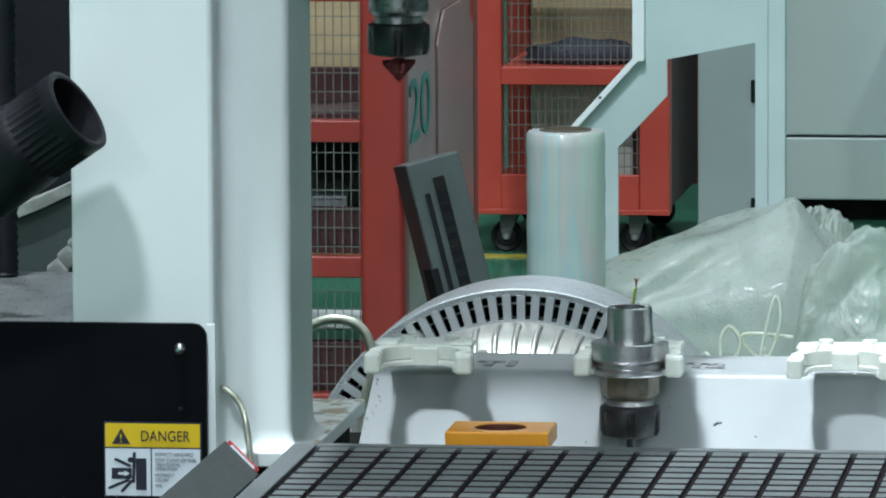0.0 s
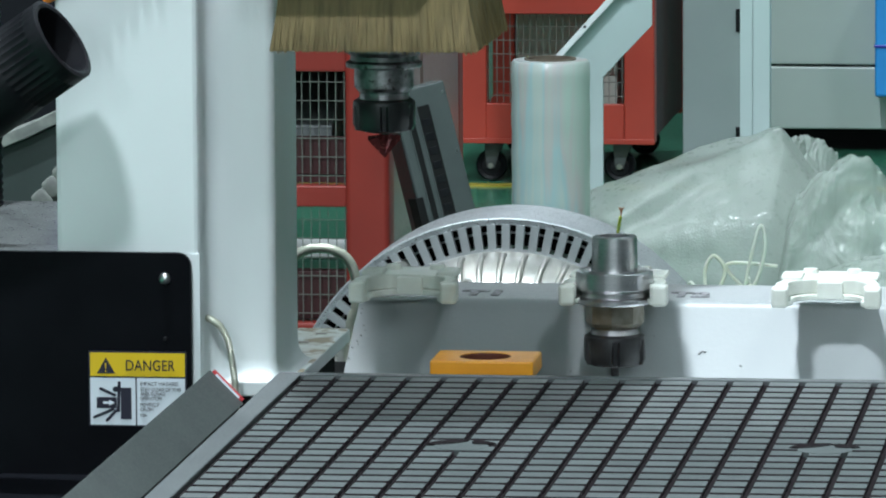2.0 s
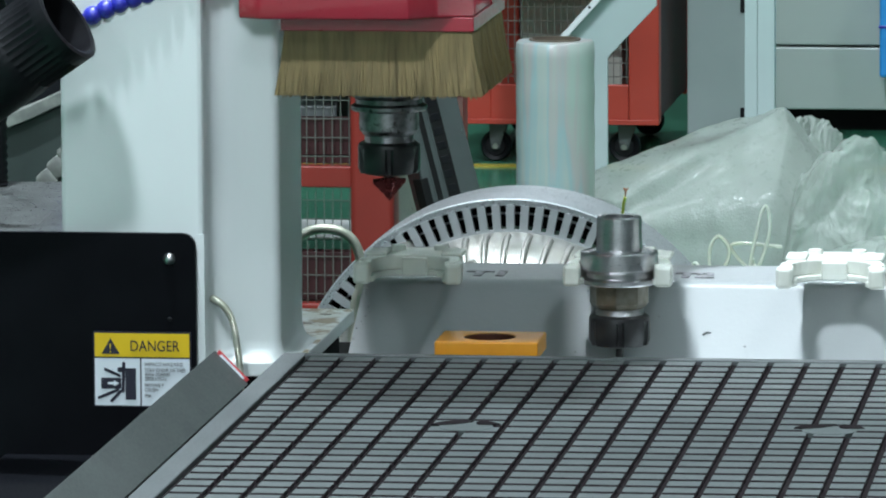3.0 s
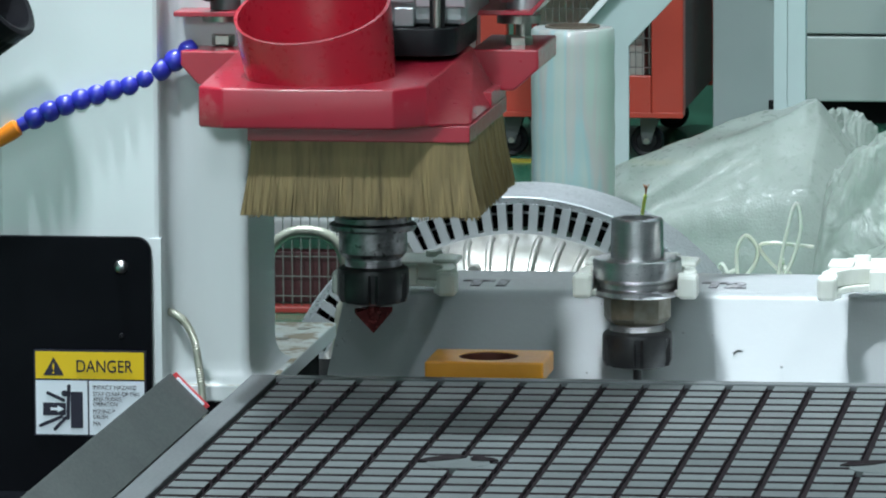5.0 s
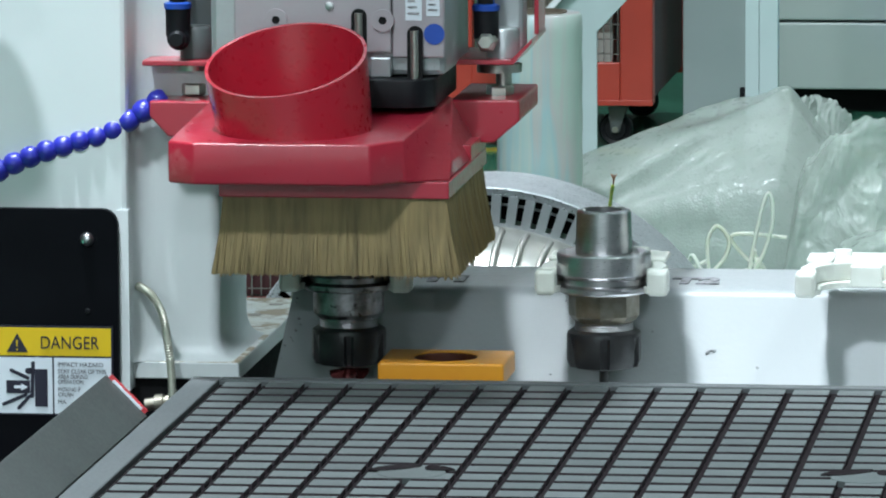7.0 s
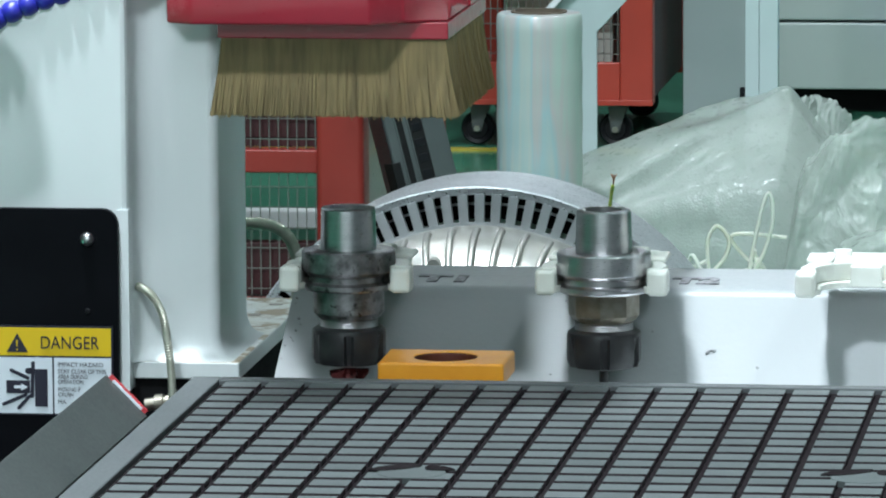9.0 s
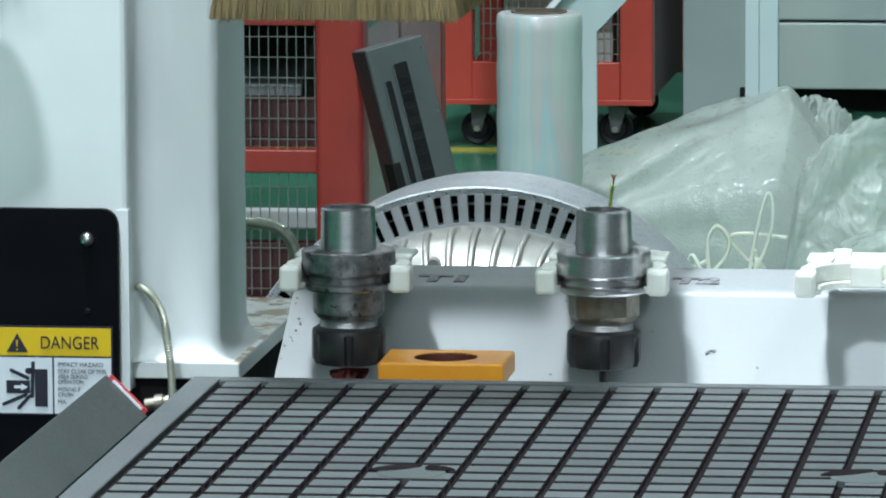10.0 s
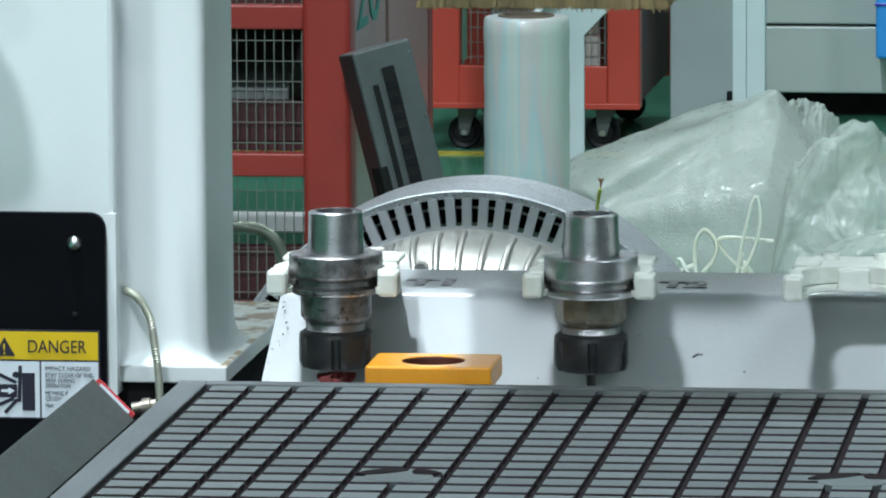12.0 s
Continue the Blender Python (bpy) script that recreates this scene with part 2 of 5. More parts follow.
def stretch_film():
    m = surf("stretch_film", (0.55, 0.66, 0.66), (0.66, 0.7, 0.7), 0.34, scale=22, fine=120, bump=0.03, stretch=(1, 1, 0.04), coat=0.2)
    nt, bsdf = m.node_tree, m.node_tree.nodes["Principled BSDF"]
    co, mp, n = nt.nodes.new("ShaderNodeTexCoord"), nt.nodes.new("ShaderNodeMapping"), nt.nodes.new("ShaderNodeTexNoise")
    mp.inputs["Scale"].default_value = (1, 1, 0.05)
    n.inputs["Scale"].default_value, n.inputs["Detail"].default_value, n.inputs["Distortion"].default_value = 22, 4, 0.4
    r = nt.nodes.new("ShaderNodeValToRGB")
    cols = ((0.32, (0.36, 0.48, 0.5)), (0.42, (0.46, 0.49, 0.47)), (0.5, (0.35, 0.47, 0.5)), (0.57, (0.47, 0.43, 0.43)), (0.66, (0.42, 0.5, 0.46)))
    while len(r.color_ramp.elements) < len(cols):
        r.color_ramp.elements.new(0.5)
    for e, (p, c) in zip(r.color_ramp.elements, cols):
        e.position, e.color = p, (*c, 1)
    nt.links.new(co.outputs["Object"], mp.inputs["Vector"])
    nt.links.new(mp.outputs[0], n.inputs["Vector"])
    nt.links.new(n.outputs["Fac"], r.inputs["Fac"])
    nt.links.new(r.outputs[0], bsdf.inputs["Base Color"])
    return m


M_FILM = stretch_film()


# ---- mesh helpers ----
def part(name, bm, material, parent=None, label="", smooth=None, m=None):
    """Links a bmesh as one mesh object, under a thing or a part."""
    bmesh.ops.recalc_face_normals(bm, faces=bm.faces)
    me = bpy.data.meshes.new(name)
    bm.to_mesh(me)
    bm.free()
    for mat in material if isinstance(material, (list, tuple)) else (material,):
        me.materials.append(mat)
    if smooth:
        me.polygons.foreach_set("use_smooth", [True] * len(me.polygons))
        me.set_sharp_from_angle(angle=radians(smooth))
    ob = new(name, me)
    if parent:
        ob.parent = parent
    if m:
        ob.matrix_basis = m
    if label:
        ob["label"] = label
    return ob


def thing(name, label, category, at=(0, 0, 0), group="", kind=""):
    ob = new(name)
    ob.empty_display_size = 0.02
    ob.location = at
    return tagged(ob, label, category, group, kind)


def add_box(bm, x0, x1, y0, y1, z0, z1, bevel=0.0, m=None, mat=0):
    vs = [bm.verts.new((x, y, z)) for x in (x0, x1) for y in (y0, y1) for z in (z0, z1)]
    fs = [bm.faces.new([vs[i] for i in f]) for f in ((0, 1, 3, 2), (4, 6, 7, 5), (0, 4, 5, 1), (2, 3, 7, 6), (0, 2, 6, 4), (1, 5, 7, 3))]
    bmesh.ops.recalc_face_normals(bm, faces=fs)
    out = vs
    if bevel:
        es = list({e for f in fs for e in f.edges})
        r = bmesh.ops.bevel(bm, geom=es, offset=bevel, segments=2, affect="EDGES", profile=0.5)
        out = list({v for f in r["faces"] for v in f.verts} | {v for v in vs if v.is_valid})
    if m:
        bmesh.ops.transform(bm, matrix=m, verts=out)
    for f in {f for v in out for f in v.link_faces}:
        f.material_index = mat
    return out


def box(x0, x1, y0, y1, z0, z1, bevel=0.0, m=None):
    bm = bmesh.new()
    add_box(bm, x0, x1, y0, y1, z0, z1, bevel, m)
    return bm


def prism(outline, axis, a, b, bevel=0.0):
    """A plate: an outline in the two other axes, from a to b along axis."""
    bm = bmesh.new()
    order = {"x": lambda u, v, w: (w, u, v), "y": lambda u, v, w: (u, w, v), "z": lambda u, v, w: (u, v, w)}[axis]
    lo = [bm.verts.new(order(u, v, a)) for u, v in outline]
    hi = [bm.verts.new(order(u, v, b)) for u, v in outline]
    n = len(outline)
    bm.faces.new(lo)
    bm.faces.new(hi)
    for i in range(n):
        bm.faces.new((lo[i], lo[(i + 1) % n], hi[(i + 1) % n], hi[i]))
    if bevel:
        bmesh.ops.recalc_face_normals(bm, faces=bm.faces)
        bmesh.ops.bevel(bm, geom=list(bm.edges), offset=bevel, segments=2, affect="EDGES", profile=0.5)
    return bm


def lathe(profile, n=48, axis="z", m=None, bm=None, closed=False):
    """profile: (radius, height) pairs, turned round the axis."""
    bm = bm or bmesh.new()
    rings, made = [], []
    for r, h in profile:
        ring = []
        for i in range(n if r > 1e-6 else 1):
            a = 2 * math.pi * i / n
            p = (r * math.cos(a), r * math.sin(a), h)
            ring.append(bm.verts.new(p if axis == "z" else (p[0], p[2], p[1])))
        rings.append(ring)
        made += ring
    pairs = list(zip(rings, rings[1:])) + ([(rings[-1], rings[0])] if closed else [])
    for a, b in pairs:
        for i in range(n):
            j = (i + 1) % n
            if len(a) == 1 and len(b) == 1:
                continue
            if len(a) == 1:
                bm.faces.new((a[0], b[j], b[i]))
            elif len(b) == 1:
                bm.faces.new((a[i], a[j], b[0]))
            else:
                bm.faces.new((a[i], a[j], b[j], b[i]))
    if m:
        bmesh.ops.transform(bm, matrix=m, verts=made)
    return bm


def tube(points, radius, n=10, bm=None, wave=0.0, step=0):
    """A round bar along points; wave gives it corrugations."""
    bm = bm or bmesh.new()
    pts = [Vector(p) for p in points]
    if step:
        fine = []
        for i in range(len(pts) - 1):
            p0, p1, p2, p3 = pts[max(i - 1, 0)], pts[i], pts[i + 1], pts[min(i + 2, len(pts) - 1)]
            for k in range(step):
                t = k / step
                fine.append(0.5 * ((2 * p1) + (p2 - p0) * t + (2 * p0 - 5 * p1 + 4 * p2 - p3) * t * t + (3 * p1 - p0 - 3 * p2 + p3) * t ** 3))
        pts = fine + [pts[-1]]
    rings, side = [], None
    for i, p in enumerate(pts):
        d = (pts[min(i + 1, len(pts) - 1)] - pts[max(i - 1, 0)]).normalized()
        side = d.orthogonal().normalized() if side is None else (side - d * side.dot(d)).normalized()
        up = d.cross(side)
        r = radius * (1 + (wave if i % 2 else 0))
        rings.append([bm.verts.new(p + side * r * math.cos(2 * math.pi * k / n) + up * r * math.sin(2 * math.pi * k / n)) for k in range(n)])
    for a, b in zip(rings, rings[1:]):
        for k in range(n):
            bm.faces.new((a[k], a[(k + 1) % n], b[(k + 1) % n], b[k]))
    bm.faces.new(rings[0])
    bm.faces.new(rings[-1])
    return bm


def text(name, words, size, material, m, parent, thick=0.0004, width=None, bold=0.0):
    cu = bpy.data.curves.new(name, "FONT")
    cu.body, cu.size, cu.extrude, cu.offset = words, size, thick, bold
    tmp = bpy.data.objects.new(name, cu)
    me = bpy.data.meshes.new_from_object(tmp)
    bpy.data.objects.remove(tmp)
    me.materials.append(material)
    xs = [v.co.x for v in me.vertices]
    if width:
        k = width / (max(xs) - min(xs))
        for v in me.vertices:
            v.co.x = (v.co.x - min(xs)) * k
    ob = new(name, me)
    ob.parent = parent
    ob.matrix_basis = m
    return ob


def facing(x, y, z, rz=0):
    """Stands writing up so that it faces -y."""
    return pose(x, y, z, 90, 0, rz)


def ngon(cx, cz, r, n=24, a0=0.0, sx=1.0):
    return [(cx + sx * r * math.cos(a0 + 2 * math.pi * i / n), cz + r * math.sin(a0 + 2 * math.pi * i / n)) for i in range(n)]


def rounded(x0, x1, z0, z1, r, corners="abcd", n=5):
    """Rectangle outline with rounded corners: a lower left, b lower right, c upper right, d upper left."""
    out = []
    for key, cx, cz, a in (("a", x0 + r, z0 + r, 180), ("b", x1 - r, z0 + r, 270), ("c", x1 - r, z1 - r, 0), ("d", x0 + r, z1 - r, 90)):
        if key in corners:
            out += [(cx + r * math.cos(radians(a + 90 * k / n)), cz + r * math.sin(radians(a + 90 * k / n))) for k in range(n + 1)]
        else:
            out.append({"a": (x0, z0), "b": (x1, z0), "c": (x1, z1), "d": (x0, z1)}[key])
    return out


# ---- the hall ----
def hall():
    tagged(part("floor", box(-30, 30, -25, 45, -0.2, 0), M_FLOOR), "green epoxy-coated concrete factory floor", "floor", kind="structure")
    tagged(part("ceiling", box(-30, 30, -25, 45, 8.0, 8.2), M_CEIL), "pale sheet ceiling of the factory hall", "ceiling", kind="structure")
    for name, b in (("wall_north", (-30, 30, 45, 45.2)), ("wall_south", (-30, 30, -25.2, -25)), ("wall_west", (-30.2, -30, -25, 45)), ("wall_east", (30, 30.2, -25, 45))):
        tagged(part(name, box(*b, 0, 8.2), M_WALL), "plain painted factory wall", "wall", kind="structure")
    line = thing("floor_marking", "worn yellow aisle line painted on the green floor", "floor marking", kind="structure")
    part("stripe", box(-9, 9, 12.83, 12.87, 0.0, 0.004), M_YELLOW, line)
    white = thing("floor_marking", "broad white band painted on the green floor", "floor marking", kind="structure")
    part("stripe", box(-6, -1.3, 11.57, 11.86, 0.0, 0.004), M_FLOORMARK, white)


hall()


# ---- machine: bed, table, rack ----
GX, GP, GY, RP = -0.685, 0.02863, 4.1528, 0.0292   # first groove line, groove pitch, back groove, row pitch
NCOL = 19
ZT = 0.85


def bed():
    ob = thing("machine_bed", "white welded steel bed of the router", "machine bed")
    part("bed_frame", box(-0.69, 0.7, 1.72, 4.16, 0.0, 0.7968, 0.004), M_WHITE, ob)
    part("rear_frame", box(-0.66, 0.7, 4.185, 4.75, 0.0, 0.79, 0.004), M_WHITE, ob)
    part("rail_bed", box(-0.95, -0.7, 1.72, 4.9, 0.0, 0.755, 0.004), M_BLACK, ob)


def table():
    ob = thing("vacuum_table", "grey grooved vacuum table of the router", "machine table")
    x1 = GX + 44 * GP
    part("rim", box(-0.7077, GX - 0.0036, 1.7, 4.171, 0.797, ZT, 0.001), M_TABLE, ob, "pale grey smooth table rim")
    part("rim", box(GX - 0.0036, x1 + 0.02, GY + 0.0042, 4.171, 0.797, ZT, 0.001), M_TABLE, ob, "pale grey smooth table rim")
    gw, rw = 0.0054, 0.0084
    bm = box(GX - 0.0036, x1 + 0.02, 1.7, GY + 0.0042, 0.797, ZT - 0.005)
    # Near-black strips stand for the shade down the long grooves.
    for i in range(45):
        add_box(bm, GX + i * GP - gw / 2, GX + i * GP + gw / 2, 1.701, GY + 0.0035, ZT - 0.0055, ZT - 0.0035, mat=1)
    part("groove_bed", bm, (M_GROOVE, M_SLOT), ob, "dark groove floor with near-black shade strips")
    dots = ((-0.513, 3.798), (-0.2425, 3.806))

    def tile_mesh():
        bm = box(-(GP - gw) / 2, (GP - gw) / 2, -(RP - rw) / 2, (RP - rw) / 2, -0.0052, 0.0)
        # Only the tops are tile grey; the sides share the dark groove colour.
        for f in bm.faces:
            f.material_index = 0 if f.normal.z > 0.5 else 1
        return bm

    rest = bmesh.new()
    shared = None
    for j in range(82):
        for i in range(44):
            cx, cy = GX + (i + 0.5) * GP, GY - (j + 0.5) * RP
            if j < 15 and i < NCOL:
                if shared is None:
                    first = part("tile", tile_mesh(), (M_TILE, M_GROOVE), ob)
                    shared, o = first.data, first
                else:
                    o = new("tile", shared)
                    o.parent = ob
                o.location = (cx, cy, ZT)
            else:
                add_box(rest, cx - (GP - gw) / 2, cx + (GP - gw) / 2, cy - (RP - rw) / 2, cy + (RP - rw) / 2, ZT - 0.0052, ZT)
    bmesh.ops.recalc_face_normals(rest, faces=rest.faces)
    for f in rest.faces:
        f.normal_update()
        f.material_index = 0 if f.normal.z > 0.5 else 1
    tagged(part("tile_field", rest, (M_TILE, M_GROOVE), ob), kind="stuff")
    for cx, cy in dots:
        part("port_plug", lathe([(0, -0.004), (0.0205, -0.004), (0.0205, 0.0002), (0.0203, 0.0003), (0, 0.0003)], 48, m=pose(cx, cy, ZT)), M_TILE, ob, "round flush plug over a vacuum port")
        # Flat dark crescents replace the shade under each port's back wall.
        for a0, a1 in ((84, 170), (22, 73)):
            ring = bmesh.new()
            n = 24
            lo, hi = [], []
            for k in range(n + 1):
                a = radians(a0 + (a1 - a0) * k / n)
                w = 0.015 * math.sin(math.pi * (0.06 + 0.88 * k / n)) ** 0.4
                for r, lst in ((0.0272 - w, lo), (0.0272, hi)):
                    lst.append(ring.verts.new((cx + r * math.cos(a), cy + r * math.sin(a), ZT + 0.0009)))
            for k in range(n):
                ring.faces.new((lo[k], lo[k + 1], hi[k + 1], hi[k]))
            g = bmesh.ops.extrude_face_region(ring, geom=list(ring.faces))
            bmesh.ops.translate(ring, vec=(0, 0, -0.002), verts=[v for v in g["geom"] if isinstance(v, bmesh.types.BMVert)])
            part("port_slot", ring, M_SLOT, ob, "dark crescent for the shade in the port slot")
    return ob


def guard():
    ob = thing("side_guard", "slanted grey steel guard strip along the table", "guard plate")
    u = Vector((0.72 - 0.746, 0, 0.867 - 0.842)).normalized()
    part("plate", prism([(-0.7455, 0.867), (-0.719, 0.8405), (-0.7202, 0.8393), (-0.7467, 0.8658)], "y", 1.75, 4.06, 0.0004), M_GUARD, ob)
    part("bracket", prism([(-0.7455, 0.864), (-0.722, 0.8405), (-0.722, 0.79), (-0.7455, 0.79)], "y", 1.75, 4.05), M_GUARD, ob)
    rot = pose(-0.7322, 4.0603, 0.8537) @ Matrix.Rotation(radians(45), 4, "Y")
    part("end_label", box(-0.0165, 0.0165, -0.0012, 0.0, -0.003, 0.003, 0.0004, rot), M_LABELRED, ob, "red-edged label on the end")
    part("end_label", box(-0.013, 0.013, -0.0018, 0.0, -0.0017, 0.0017, 0.0003, rot), M_SIGNW, ob, "white label strip")


def clip(x, name="tool_clip"):
    """White nylon fork: two arms that end in blocks, round a half-moon throat open to the front."""
    ob = thing(name, "white nylon fork clip on the tool rack", "tool clip", group="clips on the rack")
    y0 = 4.2782

    def fork(radius, z0, z1, ease):
        throat = [(x + radius * math.cos(radians(-20 + 220 * k / 16)), y0 + radius * math.sin(radians(-20 + 220 * k / 16))) for k in range(17)]
        outer = [(x - 0.03, y0 - 0.016), (x - 0.0405, y0 - 0.014), (x - 0.0425, y0 + 0.004), (x - 0.0365, y0 + 0.03), (x - 0.0365, y0 + 0.05), (x - 0.03, y0 + 0.082)]
        return prism(throat + outer + [(2 * x - u, v) for u, v in reversed(outer)], "z", z0, z1, ease)

    body = part("fork", fork(0.0322, 0.9005, 0.9125, 0.0012), M_CLIP, ob)
    part("lip", fork(0.0292, 0.8955, 0.9003, 0.0012), M_CLIP, body, "thin inward gripping lip")
    part("stop", box(x - 0.0105, x + 0.0105, y0 + 0.0255, y0 + 0.04, 0.8957, 0.9105, 0.0012), M_CLIP, ob)
    for s in (-1, 1):
        part("jaw", box(x + s * 0.0375 - 0.0068, x + s * 0.0375 + 0.0068, y0 - 0.0205, y0 - 0.001, 0.8945, 0.9115, 0.0026), M_CLIP, ob)
        part("shoulder", box(x + s * 0.031 - 0.009, x + s * 0.031 + 0.009, y0 + 0.024, y0 + 0.055, 0.9115, 0.9155, 0.0018), M_CLIP, ob)
        part("screw_boss", lathe([(0.0, 0.9125), (0.0065, 0.9125), (0.006, 0.9165), (0.003, 0.9168), (0.0, 0.9155)], 20, m=Matrix.Translation((x + s * 0.018, y0 + 0.064, 0))), M_CLIP, ob, "", 40)
    return ob


def rack():
    ob = thing("tool_rack", "white sheet-steel tool rack with a sloping front", "tool rack")
    prof = [(4.462, 0.79), (4.462, 0.8865)]
    for k in range(6):
        a = radians(90 + k * 13)
        prof.append((4.364 + 0.012 * math.cos(a), 0.8745 + 0.012 * math.sin(a)))
    prof += [(4.302, 0.796), (4.302, 0.79)]
    bm = prism(prof, "x", -0.668, 0.62)
    for v in bm.verts:
        if v.co.x < -0.5:
            v.co.x -= (0.8865 - v.co.z) * 0.16
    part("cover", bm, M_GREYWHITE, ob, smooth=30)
    text("tool_number", "T1", 0.044, M_INK, Matrix.Translation((-0.588, 4.376, 0.8872)) @ Matrix.Diagonal((1, 0.95, 1, 1)), ob, width=0.034, bold=0.0024)
    text("tool_number", "T2", 0.042, M_INK, Matrix.Translation((-0.413, 4.38, 0.8872)) @ Matrix.Diagonal((1, 0.95, 1, 1)), ob, width=0.034, bold=0.0024)
    mark = bmesh.new()
    tube([(-0.384, 4.3315, 0.8462), (-0.381, 4.3335, 0.8482), (-0.3775, 4.333, 0.8478)], 0.0009, 6, mark)
    part("scuff", mark, M_INK, ob, "small dark scuff in the paint")
    rnd = random.Random(12)
    for k in range(16):
        t = rnd.random()
        z = 0.882 - 0.06 * t
        yy = 4.3525 - (0.8865 - z) * 0.64
        x = -0.668 - (0.8865 - z) * 0.16 + abs(rnd.gauss(0, 0.006)) + 0.001 if k < 9 else rnd.uniform(-0.6, -0.34)
        w, h = rnd.uniform(0.0004, 0.001), rnd.uniform(0.0003, 0.0007)
        m = Matrix.Translation((x, yy, z)) @ Matrix.Rotation(radians(-32), 4, "X")
        part("paint_chip", prism(ngon(0, 0, h, 7, rnd.random(), w / h), "y", -0.0006, 0.0012), M_INK, ob, "", None, m)
    return ob


def holder(x, y, worn, cutter):
    """Hollow-taper tool holder with a collet nut; its origin lies at the middle of its flange."""
    ob = thing("tool_holder", ("stained steel tool holder with a red V-cutter" if worn else "polished steel tool holder with a small end mill"), "tool holder", (x, y, 0.9105), "tool holders")
    a, b = (M_WORN, M_WORN) if worn else (M_STEEL, M_BROWNSTEEL)
    part("taper", lathe([(0.0125, 0.012), (0.0125, 0.0395), (0.0172, 0.0395), (0.0182, 0.0385), (0.0188, 0.012), (0.0188, 0.0105)], 48), M_STEEL, ob, "bright hollow steel taper", 30)
    part("flange", lathe([(0.012, 0.0112), (0.0305, 0.0112), (0.0315, 0.0102), (0.0315, -0.0025), (0.0305, -0.0035), (0.0268, -0.006), (0.0268, -0.0095), (0.0305, -0.0115), (0.0305, -0.014), (0.0295, -0.0155), (0.0, -0.0155)], 64), a, ob, "grooved gripping flange", 30)
    part("body", lathe([(0.0, -0.0155), (0.0238, -0.0155), (0.0238, -0.031), (0.021, -0.0345), (0.019, -0.0345), (0.019, -0.036), (0.0, -0.036)], 8 if not worn else 40), b, ob, "steel body with a spanner flat", 30)
    th = [(0.0, -0.036)]
    for k in range(5):
        th += [(0.0198, -0.0362 - k * 0.0014), (0.0192, -0.0369 - k * 0.0014)]
    part("thread", lathe(th + [(0.0, -0.0435)], 48), M_STEEL, ob, "bright steel thread", 30)
    bm = bmesh.new()
    n = 96
    prof = [(0.0, -0.0405), (0.0215, -0.0405), (0.0245, -0.0425), (0.025, -0.045), (0.025, -0.061), (0.0232, -0.0655), (0.014, -0.0675), (0.006, -0.066), (0.0, -0.066)]
    lathe(prof, n, bm=bm)
    for v in bm.verts:
        r = math.hypot(v.co.x, v.co.y)
        ang = math.degrees(math.atan2(v.co.y, v.co.x)) + 84
        d = (ang + 30) % 60 - 30
        if r > 0.0225 and abs(d) < 6 and v.co.z < -0.0475:
            k = 0.0205 / r
            v.co.x, v.co.y = v.co.x * k, v.co.y * k
    part("collet_nut", bm, M_NUT, ob, "black slotted collet nut", 40)
    if cutter == "v":
        part("shank", lathe([(0.0, -0.06), (0.0036, -0.06), (0.0036, -0.0745), (0.0, -0.0745)], 20), M_NUT, ob, "", 40)
        bm = bmesh.new()
        for k in range(2):
            m = Matrix.Rotation(math.pi * k + 0.5, 4, "Z")
            vs = [bm.verts.new(m @ Vector(p)) for p in ((0, -0.002, -0.0695), (0.0138, -0.001, -0.0705), (0.0138, -0.0005, -0.0738), (0, 0.0, -0.0885), (0, 0.004, -0.0695), (0.0125, 0.003, -0.0715))]
            for f in ((0, 1, 2, 3), (0, 4, 5, 1), (4, 3, 2, 5), (1, 5, 2), (0, 3, 4)):
                bm.faces.new([vs[i] for i in f])
        lathe([(0.0, -0.0685), (0.0045, -0.0695), (0.006, -0.0735), (0.0, -0.086)], 14, bm=bm)
        part("cutter", bm, M_CUTTER, ob, "dark red coated V-groove cutter")
    else:
        bm = lathe([(0.0, -0.06), (0.0032, -0.06), (0.0032, -0.0775), (0.0, -0.0775)], 20)
        part("cutter", bm, M_NUT, ob, "thin dark end mill", 40)
    return ob


